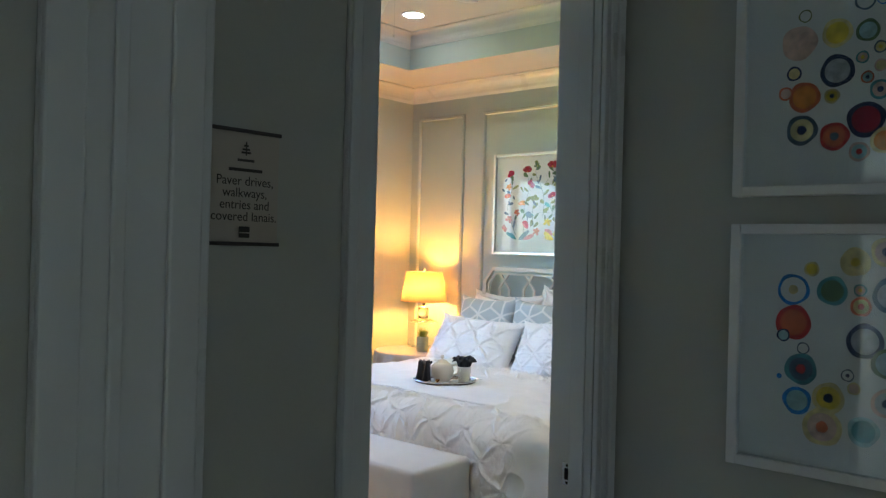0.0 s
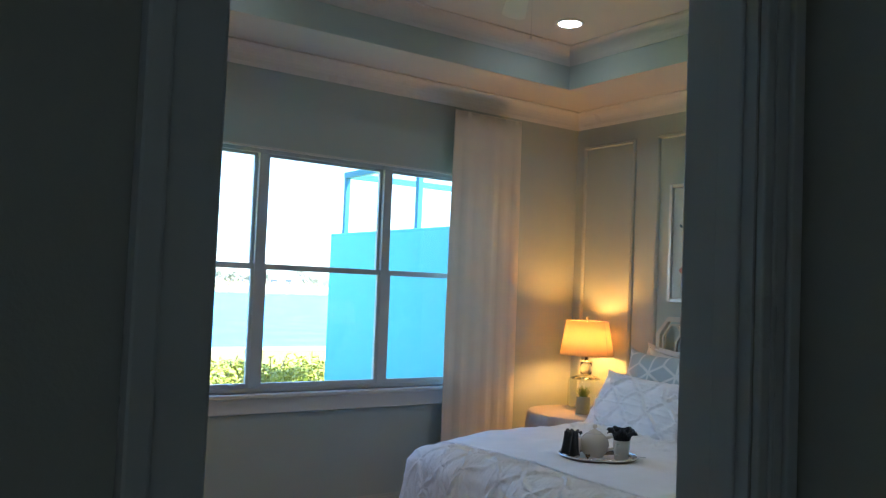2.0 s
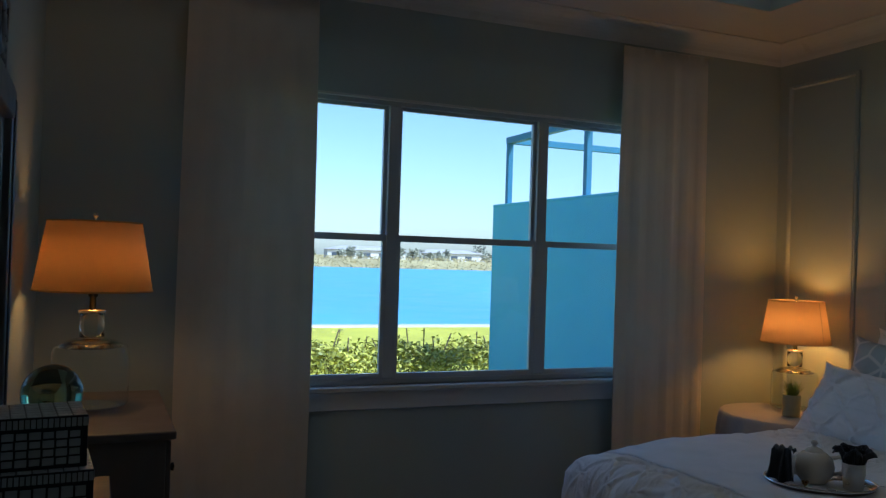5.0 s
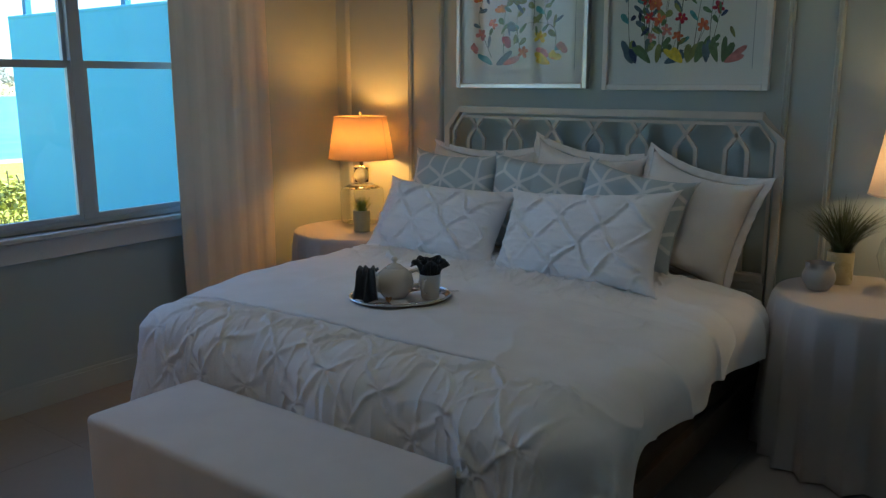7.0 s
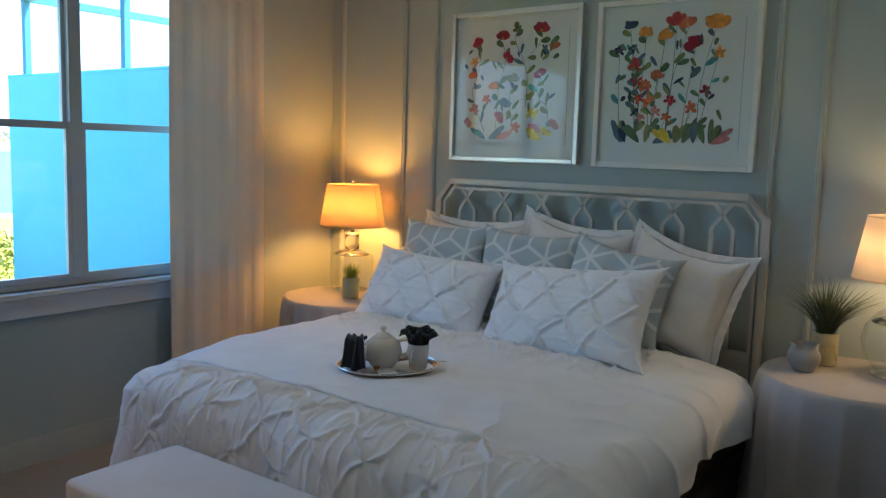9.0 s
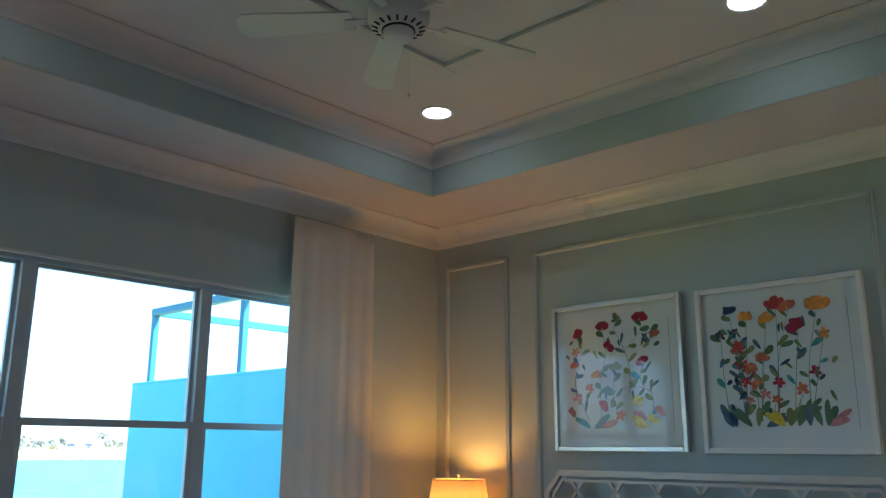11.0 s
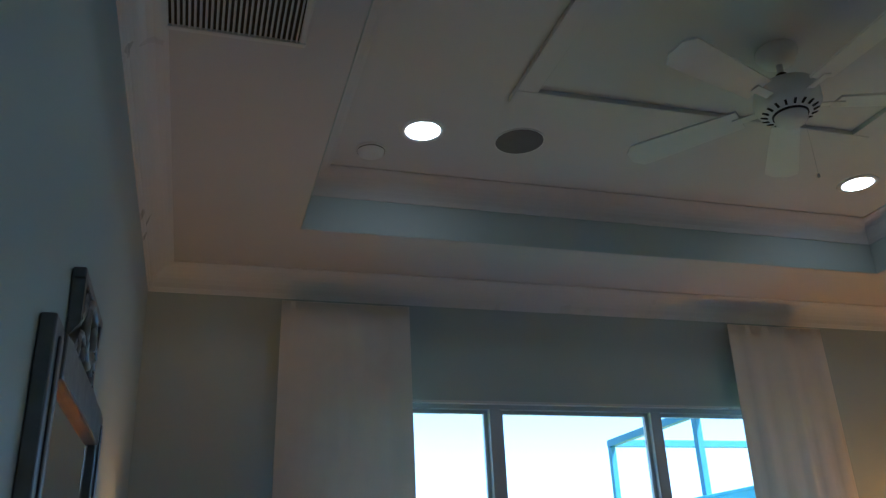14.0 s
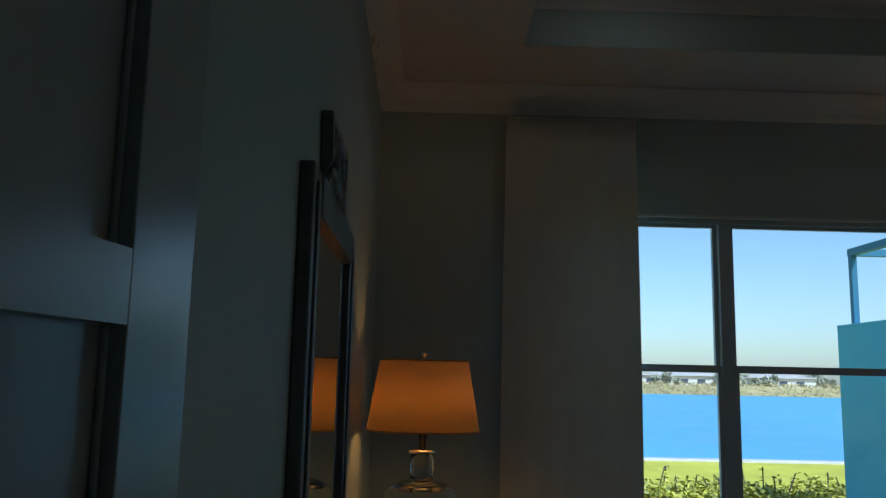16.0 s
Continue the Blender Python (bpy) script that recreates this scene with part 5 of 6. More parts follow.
def petal(bm, x, z, ang, l, w, y):
    c, s = math.cos(ang), math.sin(ang)
    pts = []
    for k in range(10):
        t = math.tau * k / 10
        a, b = l * (0.5 + 0.5 * math.cos(t)), w * math.sin(t) * (0.6 + 0.5 * (0.5 + 0.5 * math.cos(t)))
        pts.append(bm.verts.new((x + a * c - b * s, y, z + a * s + b * c)))
    bm.faces.new(pts)


# blooms: across and up the sheet (0 to 1), size in metres, ink
BLOOMS_WIDE = [
    (0.19, 0.86, 0.050, "navy"), (0.12, 0.72, 0.032, "navy"), (0.22, 0.73, 0.030, "navy"), (0.30, 0.81, 0.052, "orange"), (0.43, 0.78, 0.058, "orange"), (0.50, 0.86, 0.070, "red"),
    (0.58, 0.85, 0.066, "coral"), (0.63, 0.72, 0.066, "crimson"), (0.75, 0.83, 0.088, "orange"), (0.23, 0.63, 0.044, "red"), (0.25, 0.52, 0.040, "red"), (0.39, 0.54, 0.046, "coral"),
    (0.31, 0.49, 0.042, "coral"), (0.34, 0.39, 0.044, "coral"), (0.27, 0.41, 0.034, "red"), (0.48, 0.40, 0.036, "crimson"), (0.71, 0.45, 0.038, "crimson"), (0.78, 0.68, 0.036, "orange"),
    (0.62, 0.35, 0.038, "coral"), (0.39, 0.33, 0.036, "pink"), (0.29, 0.29, 0.030, "pink"), (0.46, 0.29, 0.032, "coral")]
BLOOMS_ARCH = [
    (0.19, 0.80, 0.050, "crimson"), (0.40, 0.83, 0.060, "crimson"), (0.43, 0.69, 0.054, "crimson"), (0.52, 0.89, 0.036, "green"), (0.71, 0.87, 0.066, "crimson"), (0.82, 0.75, 0.046, "coral"),
    (0.72, 0.57, 0.052, "crimson"), (0.15, 0.57, 0.046, "coral"), (0.34, 0.49, 0.046, "orange"), (0.27, 0.41, 0.036, "coral"), (0.37, 0.27, 0.056, "crimson"), (0.49, 0.54, 0.050, "olive"),
    (0.16, 0.68, 0.038, "orange"), (0.10, 0.23, 0.046, "pink"), (0.52, 0.21, 0.038, "coral"), (0.41, 0.37, 0.050, "slate"), (0.17, 0.34, 0.040, "pink"), (0.66, 0.31, 0.044, "yellow"),
    (0.77, 0.16, 0.052, "yellow"), (0.82, 0.22, 0.050, "pink"), (0.67, 0.19, 0.050, "pink")]
STEMS_ARCH = [((0.77, 0.18), (0.78, 0.34), (0.70, 0.40), (0.52, 0.40), (0.45, 0.32)), ((0.60, 0.36), (0.61, 0.54), (0.57, 0.68), (0.50, 0.82), (0.52, 0.90)), ((0.58, 0.67), (0.69, 0.78), (0.72, 0.84)), ((0.69, 0.78), (0.80, 0.78)),
              ((0.26, 0.18), (0.15, 0.44), (0.19, 0.60), (0.22, 0.77)), ((0.36, 0.20), (0.37, 0.46), (0.42, 0.66), (0.40, 0.80)), ((0.50, 0.22), (0.47, 0.40), (0.49, 0.54)), ((0.72, 0.40), (0.69, 0.48), (0.72, 0.56))]


def floral(ob, w, h, seed, arch):
    """Watercolour stems, leaves and loose blooms on the sheet."""
    rg = random.Random(seed)
    bms = {k: bmesh.new() for k in INKS}
    cnt = [0]

    def y():
        cnt[0] += 1
        return -0.0146 - 0.000004 * cnt[0]

    def spot(u, v):
        return (u - 0.5) * (w - 0.056), 0.028 + v * (h - 0.056)

    def stem(pts, leaves):
        yy, prev, path = y(), None, []
        n = len(pts) - 1
        for k in range(n * 10 + 1):
            i, t = min(n - 1, k // 10), k / 10 - min(n - 1, k // 10)
            p = [pts[max(0, i - 1)], pts[i], pts[i + 1], pts[min(n, i + 2)]]
            path.append(tuple(0.5 * (2 * p[1][c] + (p[2][c] - p[0][c]) * t + (2 * p[0][c] - 5 * p[1][c] + 4 * p[2][c] - p[3][c]) * t * t + (3 * p[1][c] - p[0][c] - 3 * p[2][c] + p[3][c]) * t ** 3) for c in (0, 1)))
        for k, (px, pz) in enumerate(path):
            wd = 0.0019 - 0.0008 * k / len(path)
            cur = (bms["ink_stem"].verts.new((px - wd, yy, pz - wd * 0.5)), bms["ink_stem"].verts.new((px + wd, yy, pz + wd * 0.5)))
            if prev:
                bms["ink_stem"].faces.new((prev[0], prev[1], cur[1], cur[0]))
            prev = cur
            if leaves and k % 5 == 3 and k < len(path) - 2:
                nx, nz = path[k + 1]
                side = 1 if (k // 5) % 2 else -1
                ink = rg.choice(("ink_green", "ink_olive", "ink_slate", "ink_green", "ink_teal", "ink_olive"))
                petal(bms[ink], px, pz, math.atan2(nz - pz, nx - px) + side * rg.uniform(0.6, 1.1), rg.uniform(0.040, 0.075), rg.uniform(0.011, 0.020), y())

    blooms = BLOOMS_ARCH if arch else BLOOMS_WIDE
    if arch:
        for pts in STEMS_ARCH:
            stem([spot(*p) for p in pts], True)
    else:
        for u, v, size, ink in blooms:
            base = 0.15 + 0.72 * (round((u - 0.1) * 7) / 7)
            stem([spot(base, 0.16), spot(base + 0.35 * (u - base) + rg.uniform(-0.02, 0.02), 0.16 + 0.5 * (v - 0.16)), spot(u, v)], v > 0.5)
    for u, v, size, ink in blooms:
        x, z = spot(u, v)
        n = rg.randint(5, 7) if size > 0.04 else 5
        up = rg.uniform(0.8, 2.2)
        for q in range(n):
            ang = up + (q - (n - 1) / 2) * (2.6 if size > 0.045 else 5.6) / n + rg.uniform(-0.15, 0.15)
            petal(bms["ink_" + ink], x, z, ang, size * rg.uniform(0.72, 1.0), size * rg.uniform(0.24, 0.36), y())
            if rg.random() < 0.35:
                petal(bms[rg.choice(("ink_red", "ink_coral", "ink_" + ink))], x, z, ang + 0.1, size * 0.36, size * 0.09, y())
        if rg.random() < 0.6:
            petal(bms["ink_yellow"], x - 0.003, z, up, size * 0.22, size * 0.08, y())
    # broad leaves at the foot, and loose ones between
    feet = (("slate", 0.17, 2.2), ("navy", 0.19, 1.8), ("green", 0.29, 2.4), ("olive", 0.33, 1.5), ("slate", 0.38, 0.6), ("yellow", 0.50, 2.3), ("olive", 0.53, 1.3), ("green", 0.58, 1.1), ("slate", 0.65, 1.7), ("green", 0.72, 1.9), ("green", 0.75, 1.3), ("pink", 0.76, 0.5)) if not arch else (("slate", 0.30, 0.4), ("teal", 0.27, 2.6), ("yellow", 0.74, 2.7), ("pink", 0.36, 0.5))
    for ink, u, ang in feet:
        x, z = spot(u, 0.13)
        for q in range(2):
            petal(bms["ink_" + ink], x, z, ang + rg.uniform(-0.25, 0.25), rg.uniform(0.08, 0.135), rg.uniform(0.014, 0.023), y())
    for k in range(30 if not arch else 22):
        x, z = spot(rg.uniform(0.10, 0.84), rg.uniform(0.25, 0.75))
        petal(bms[rg.choice(("ink_green", "ink_olive", "ink_slate", "ink_olive", "ink_navy"))], x, z, rg.uniform(0.4, 2.7), rg.uniform(0.035, 0.070), rg.uniform(0.007, 0.014), y())
    for k, bm in bms.items():
        if len(bm.faces):
            part("painting", bm, INKS[k], ob)
        else:
            bm.free()


for nm, a, b, z0, z1, fm, sd in (("framed_print", -1.836, -0.991, 1.528, 2.378, silver_leaf, 5), ("framed_print", -2.761, -1.922, 1.522, 2.370, white_frame, 9)):
    ob, w, h = picture(nm, a, b, z0, z1, fm, "framed watercolour of red flowers in a " + ("silver" if sd == 5 else "pale") + " frame above the bed")
    floral(ob, w, h, sd, sd == 5)
    part("plate_line", box_bm(w * 0.40, w * 0.402, -0.0149, -0.0143, h * 0.12, h * 0.86), INKS["ink_slate"], ob)


def ring_art(z0, z1, seed, label, rings, lift):
    y1, y0 = -4.50, -4.98
    w, h, fw = y1 - y0, z1 - z0, 0.024
    ob = thing("ring_print", (ART_X - 0.002, (y0 + y1) / 2, z0), label, "framed picture", "framed prints in the hall", -90)
    for nm, b in (("frame_side", (-w / 2, -w / 2 + fw, 0, h)), ("frame_side", (w / 2 - fw, w / 2, 0, h)), ("frame_rail", (-w / 2 + fw, w / 2 - fw, 0, fw)), ("frame_rail", (-w / 2 + fw, w / 2 - fw, h - fw, h))):
        part(nm, box_bm(b[0], b[1], -0.034, 0, b[2], b[3], 0.003), white_frame, ob)
    part("mount", box_bm(-w / 2 + fw, w / 2 - fw, -0.012, -0.002, fw, h - fw), paper, ob)
    g = part("glazing", box_bm(-w / 2 + fw, w / 2 - fw, -0.026, -0.0245, fw, h - fw), clear_glass, ob)
    g.visible_shadow = False
    rg = random.Random(seed)
    bms = {k: bmesh.new() for k in INKS}
    # further rings fill the rest of the sheet
    spots, tries = list(rings), 0
    while len(spots) < 30 and tries < 3000:
        tries += 1
        r = rg.choice((0.014, 0.022, 0.032, 0.040))
        x, z = rg.uniform(0.02, w * 0.36), rg.uniform(h * 0.14, h * 0.86)
        if all(math.hypot(x - q[0], z - q[1]) > r + q[2] for q in spots):
            spots.append((x, z, r, rg.choice(("ink_coral", "ink_teal", "wash_yellow", "ink_slate", "wash_pink", "ink_blue")), rg.choice(("wash_pink", "wash_teal", "wash_yellow", "")), rg.choice(("ink_navy", "ink_red", "", "ink_yellow"))))
    for k, (x, z, r, rim, fill, dot) in enumerate(spots):
        z += lift
        yy, n, ph = -0.0124 - 0.00004 * k, 26, rg.uniform(0, 6)
        for q, (ik, ra, rb) in enumerate(((fill, r * 0.97, 0.0), (rim, r, r * (0.74 if fill else 0.80)), (dot, r * 0.30, 0.0))):
            if not ik:
                continue
            bm = bms[ik]
            wob = [1 + 0.035 * math.sin(3 * math.tau * j / n + ph) + 0.02 * math.sin(5 * math.tau * j / n + 2 * ph) for j in range(n)]
            o = [bm.verts.new((x + ra * wob[j] * math.cos(math.tau * j / n), yy - 0.00001 * q, z + ra * wob[j] * math.sin(math.tau * j / n))) for j in range(n)]
            if rb > 0:
                i = [bm.verts.new((x + rb * math.cos(math.tau * j / n), yy - 0.00001 * q, z + rb * math.sin(math.tau * j / n))) for j in range(n)]
                for j in range(n):
                    bm.faces.new((o[j], o[(j + 1) % n], i[(j + 1) % n], i[j]))
            else:
                bm.faces.new(o)
    for ik, bm in bms.items():
        if len(bm.faces):
            part("painting", bm, INKS[ik], ob)
        else:
            bm.free()


# rings: place across and up the sheet, radius, rim, fill, centre
LOWER_RINGS = [
    (-0.097, 0.403, 0.036, "ink_blue", "", "wash_yellow"), (-0.012, 0.404, 0.033, "ink_teal", "ink_green", ""), (-0.095, 0.327, 0.040, "ink_red", "ink_coral", ""), (-0.117, 0.296, 0.015, "ink_navy", "wash_teal", ""),
    (-0.072, 0.269, 0.014, "ink_slate", "", ""), (-0.076, 0.221, 0.036, "ink_teal", "ink_slate", "ink_red"), (-0.083, 0.148, 0.032, "ink_blue", "wash_teal", ""), (-0.015, 0.162, 0.035, "wash_yellow", "ink_yellow", "ink_navy"),
    (-0.027, 0.095, 0.043, "wash_yellow", "wash_pink", "ink_coral"), (0.059, 0.098, 0.033, "wash_teal", "ink_teal", ""), (0.058, 0.296, 0.039, "ink_navy", "wash_grey", ""), (0.108, 0.399, 0.038, "ink_slate", "wash_grey", ""),
    (-0.057, 0.452, 0.017, "wash_yellow", "ink_yellow", ""), (0.105, 0.251, 0.034, "ink_green", "wash_teal", ""), (0.104, 0.165, 0.032, "wash_pink", "wash_grey", "ink_navy"), (-0.124, 0.200, 0.006, "ink_blue", "ink_blue", "")]
UPPER_RINGS = [
    (-0.085, 0.422, 0.015, "ink_olive", "", ""), (-0.097, 0.361, 0.040, "wash_pink", "wash_pink", ""), (-0.015, 0.373, 0.033, "wash_yellow", "ink_yellow", ""), (0.049, 0.369, 0.025, "ink_green", "wash_teal", ""),
    (-0.107, 0.291, 0.017, "ink_navy", "wash_yellow", ""), (-0.013, 0.287, 0.037, "ink_navy", "wash_grey", ""), (-0.083, 0.234, 0.035, "ink_coral", "ink_orange", ""), (-0.125, 0.246, 0.016, "ink_coral", "wash_pink", ""),
    (-0.023, 0.231, 0.017, "wash_yellow", "ink_yellow", "ink_navy"), (-0.087, 0.158, 0.035, "ink_slate", "wash_yellow", "ink_navy"), (-0.016, 0.139, 0.032, "ink_red", "ink_coral", "ink_slate"), (0.049, 0.172, 0.040, "ink_navy", "ink_crimson", ""), (0.087, 0.123, 0.029, "wash_yellow", "ink_orange", "")]
ring_art(1.055, 1.630, 3, "white-framed print of coloured watercolour rings on the hall wall", LOWER_RINGS, 0.02)
ring_art(1.695, 2.270, 8, "white-framed print of coloured watercolour rings on the hall wall", UPPER_RINGS, -0.006)

# ---- hall sign ----
def words(text, size, mat, parent, x, z, y):
    cu = bpy.data.curves.new("writing", "FONT")
    cu.body, cu.size, cu.align_x, cu.extrude = text, size, "CENTER", 0.0002
    tmp = bpy.data.objects.new("writing", cu)
    scene.collection.objects.link(tmp)
    bpy.context.view_layer.update()
    me = bpy.data.meshes.new_from_object(tmp.evaluated_get(bpy.context.evaluated_depsgraph_get()))
    bpy.data.objects.remove(tmp)
    me.materials.clear()
    me.materials.append(mat)
    ob = new("writing", me)
    ob.parent = parent
    ob.matrix_basis = pose(x, y, z, 90, 0, 0)
    return ob


sign_paper = material("sign_paper", (0.50, 0.45, 0.38), 0.7, spread=0.03, scale=8)
sign_ink = material("sign_ink", (0.05, 0.045, 0.04), 0.7, spread=0.05)
sign_rod = material("sign_rod", (0.06, 0.055, 0.055), 0.4, spread=0.1, scale=30)
sx0, sx1, sz0, sz1 = -4.872, -4.736, 1.549, 1.730
sign = thing("sign", ((sx0 + sx1) / 2, HY - 0.001, sz0), "small paper wall sign between two dark rods", "sign")
sw, shh = sx1 - sx0, sz1 - sz0
part("sheet", box_bm(-sw / 2 + 0.003, sw / 2 - 0.003, -0.0025, -0.0005, 0.002, shh - 0.002), sign_paper, sign)
part("rod", box_bm(-sw / 2, sw / 2, -0.006, 0, -0.003, 0.003, 0.001), sign_rod, sign)
part("rod", box_bm(-sw / 2, sw / 2, -0.006, 0, shh - 0.003, shh + 0.003, 0.001), sign_rod, sign)
for k, line in enumerate(("Paver drives,", "walkways,", "entries and", "covered lanais.")):
    words(line, 0.0212, sign_ink, sign, 0, 0.094 - 0.0190 * k, -0.0028)
part("small_print", box_bm(-0.032, 0.032, -0.0031, -0.0026, 0.116, 0.121), sign_ink, sign)
part("mark", box_bm(-0.010, 0.010, -0.0031, -0.0026, 0.010, 0.028), sign_ink, sign)
part("mark_line", box_bm(-0.010, 0.010, -0.0036, -0.0032, 0.017, 0.019), sign_paper, sign)
bm = bmesh.new()
for k, (hw, z) in enumerate(((0.009, 0.145), (0.007, 0.150), (0.004, 0.156))):
    box_bm(-hw, hw, -0.0031, -0.0026, z, z + 0.003, bm=bm)
box_bm(-0.001, 0.001, -0.0034, -0.0029, 0.142, 0.164, bm=bm)
part("emblem", bm, sign_ink, sign)
part("emblem_text", box_bm(-0.016, 0.016, -0.0031, -0.0026, 0.132, 0.136), sign_rod, sign)

# ---- ceiling fixtures ----
def downlight(x, y):
    ob = thing("downlight", (x, y, TOP), "lit round recessed ceiling downlight with a white trim", "downlight", "recessed downlights")
    part("trim_ring", lathe_bm([(0.072, -0.001), (0.078, -0.007), (0.095, -0.005), (0.098, 0.0), (0.072, 0.0)], 36), trim_paint, ob, smooth=True)
    part("lens", lathe_bm([(0, -0.004), (0.0725, -0.004)], 32), downlight_glow, ob, "glowing lens")
    lp = new("downlight_lamp", bpy.data.lights.new("downlight_lamp", "AREA"))
    lp.data.shape, lp.data.size, lp.data.energy, lp.data.color = "DISK", 0.12, DOWN_W, (1.0, 0.86, 0.68)
    lp.location = (x, y, TOP - 0.012)
    lp.data.spread = radians(80)


for x, y in ((-3.365, -1.066), (-1.12, -1.036), (-1.12, LT3), (-3.365, LT3)):
    downlight(x, y)
spk = thing("ceiling_speaker", (-2.932, -1.067, TOP), "round grey ceiling speaker grille", "speaker")
grille = material("grille", (0.16, 0.16, 0.16), 0.7, spread=0.1, scale=200, bump=0.8, bump_scale=500)
part("grille", lathe_bm([(0, -0.004), (0.10, -0.004), (0.104, -0.003), (0.104, 0)], 40), grille, spk, smooth=True)
part("rim", lathe_bm([(0.104, -0.003), (0.110, -0.003), (0.111, 0)], 40), trim_paint, spk)
smoke = thing("smoke_detector", (-3.545, -0.864, TOP), "round white smoke detector on the ceiling", "smoke detector")
part("body", lathe_bm([(0, -0.034), (0.035, -0.033), (0.055, -0.022), (0.060, -0.008), (0.066, -0.006), (0.066, 0)], 32), trim_paint, smoke, smooth=True)
# black band stands for the dark of the vent gap
part("vent_ring", lathe_bm([(0.0605, -0.0135), (0.0615, -0.0115), (0.0605, -0.0095)], 32), black_gap, smoke)
vent = thing("ceiling_vent", (-4.18, -2.06, SOFFIT), "dark slatted air return grille in the ceiling border", "air vent")
# black sheet stands for the darkness behind the slats
part("backing", box_bm(-0.20, 0.20, -0.13, 0.13, -0.0015, 0.0), black_gap, vent)
part("frame", ring_bm(-0.22, 0.22, -0.15, 0.15, -0.010, -0.0016, 0.02), trim_paint, vent)
slat_me = mesh_of("slat", box_bm(-0.0022, 0.0022, -0.13, 0.13, -0.009, -0.002), trim_paint)
for k in range(27):
    s = new("slat", slat_me)
    s.parent = vent
    s.matrix_basis = pose(-0.195 + 0.015 * k, 0, 0, 0, 25, 0)

fan = thing("ceiling_fan", (-2.24, -1.89, TOP), "white ceiling fan with a vented motor and pull chain", "ceiling fan", rz=-17)
fan_white = material("fan_white", (0.66, 0.66, 0.64), 0.4, spread=0.03, scale=10)
part("canopy", lathe_bm([(0.072, 0), (0.075, -0.02), (0.055, -0.055), (0.02, -0.065), (0, -0.065)], 28), fan_white, fan, smooth=True)
part("downrod", lathe_bm([(0.012, -0.06), (0.012, -0.16)], 14), fan_white, fan, smooth=True)
part("collar", lathe_bm([(0.014, -0.10), (0.02, -0.105), (0.02, -0.125), (0.014, -0.13)], 14), bronze, fan)
motor = part("motor", lathe_bm([(0.012, -0.14), (0.06, -0.145), (0.105, -0.165), (0.115, -0.20), (0.115, -0.235), (0.10, -0.262), (0.06, -0.272), (0, -0.272)], 36), fan_white, fan, "vented motor housing", True)
# black blocks on the housing stand for the dark of open slots
for k in range(18):
    a = math.tau * k / 18
    s = part("slot", box_bm(-0.004, 0.004, -0.012, 0.012, -0.002, 0.002), black_gap, motor)
    s.matrix_basis = pose(0.088 * math.cos(a), 0.088 * math.sin(a), -0.2665, 0, -22, math.degrees(a)) @ pose(0, 0, 0, 0, 0, 90)
part("switch_ring", lathe_bm([(0.062, -0.2715), (0.062, -0.278), (0.057, -0.278)], 32), black_gap, fan)
part("switch_cup", lathe_bm([(0.057, -0.272), (0.055, -0.30), (0.04, -0.312), (0, -0.314)], 28), fan_white, fan, smooth=True)
part("pull_chain", tube_bm([(0.045, 0, -0.30), (0.047, 0, -0.40), (0.047, 0, -0.51)], 0.0013, 5), chrome, fan)
part("pull_end", lathe_bm([(0, -0.51), (0.004, -0.513), (0.005, -0.525), (0, -0.53)], 10, at=(0.047, 0, 0)), fan_white, fan)


def blade_bm():
    bm = bmesh.new()
    n = 14
    top, bot = [], []
    for k in range(n + 1):
        t = k / n
        x = 0.17 + 0.44 * t
        w = 0.050 + 0.018 * t
        if t > 0.9:
            w *= math.sqrt(max(0.05, 1 - ((t - 0.9) / 0.1) ** 2 * 0.8))
        for s, rows in ((0.004, top), (-0.004, bot)):
            rows.append((bm.verts.new((x, -w, s)), bm.verts.new((x, w, s))))
    for rows in (top, bot[::-1]):
        for a, b in zip(rows, rows[1:]):
            bm.faces.new((a[0], b[0], b[1], a[1]))
    for a, b, c, d in zip(top, top[1:], bot, bot[1:]):
        bm.faces.new((a[0], c[0], d[0], b[0]))
        bm.faces.new((a[1], b[1], d[1], c[1]))
    bm.faces.new((top[-1][0], bot[-1][0], bot[-1][1], top[-1][1]))
    bm.faces.new((top[0][0], top[0][1], bot[0][1], bot[0][0]))
    return bm


blade_me = mesh_of("blade", blade_bm(), fan_white)
iron_bm = box_bm(0.09, 0.20, -0.016, 0.016, -0.010, -0.005, 0.002)
iron_me = mesh_of("blade_iron", iron_bm, fan_white)
for k in range(5):
    bl = new("blade", blade_me)
    bl.parent = fan
    bl.matrix_basis = pose(0, 0, -0.225, 0, 0, 72 * k) @ pose(0, 0, 0, 11, 0, 0)
    br = new("blade_iron", iron_me)
    br.parent = bl

# ---- west wall: chest, console, mirror and boxes ----
chest_paint = material("chest_paint", (0.15, 0.125, 0.11), 0.45, spread=0.08, scale=9, bump=0.05, bump_scale=70)
chest = thing("chest", (-4.45, -0.95, 0), "taupe painted chest of drawers in the corner", "chest of drawers")
part("top", box_bm(0.0, 0.51, -0.43, 0.43, 0.925, 0.953, 0.006), chest_paint, chest)
part("body", box_bm(0.01, 0.48, -0.41, 0.41, 0.09, 0.925, 0.003), chest_paint, chest)
for z in (0.12, 0.39, 0.66):
    d = part("drawer", box_bm(0.481, 0.498, -0.385, 0.385, z, z + 0.25, 0.004), chest_paint, chest)
    for y in (-0.22, 0.22):
        k = part("knob", lathe_bm([(0, 0), (0.006, 0), (0.006, 0.012), (0.014, 0.016), (0.015, 0.024), (0, 0.028)], 16), bronze, d, "dark round knob", True)
        k.matrix_basis = pose(0.498, y, z + 0.125, 0, 90, 0)
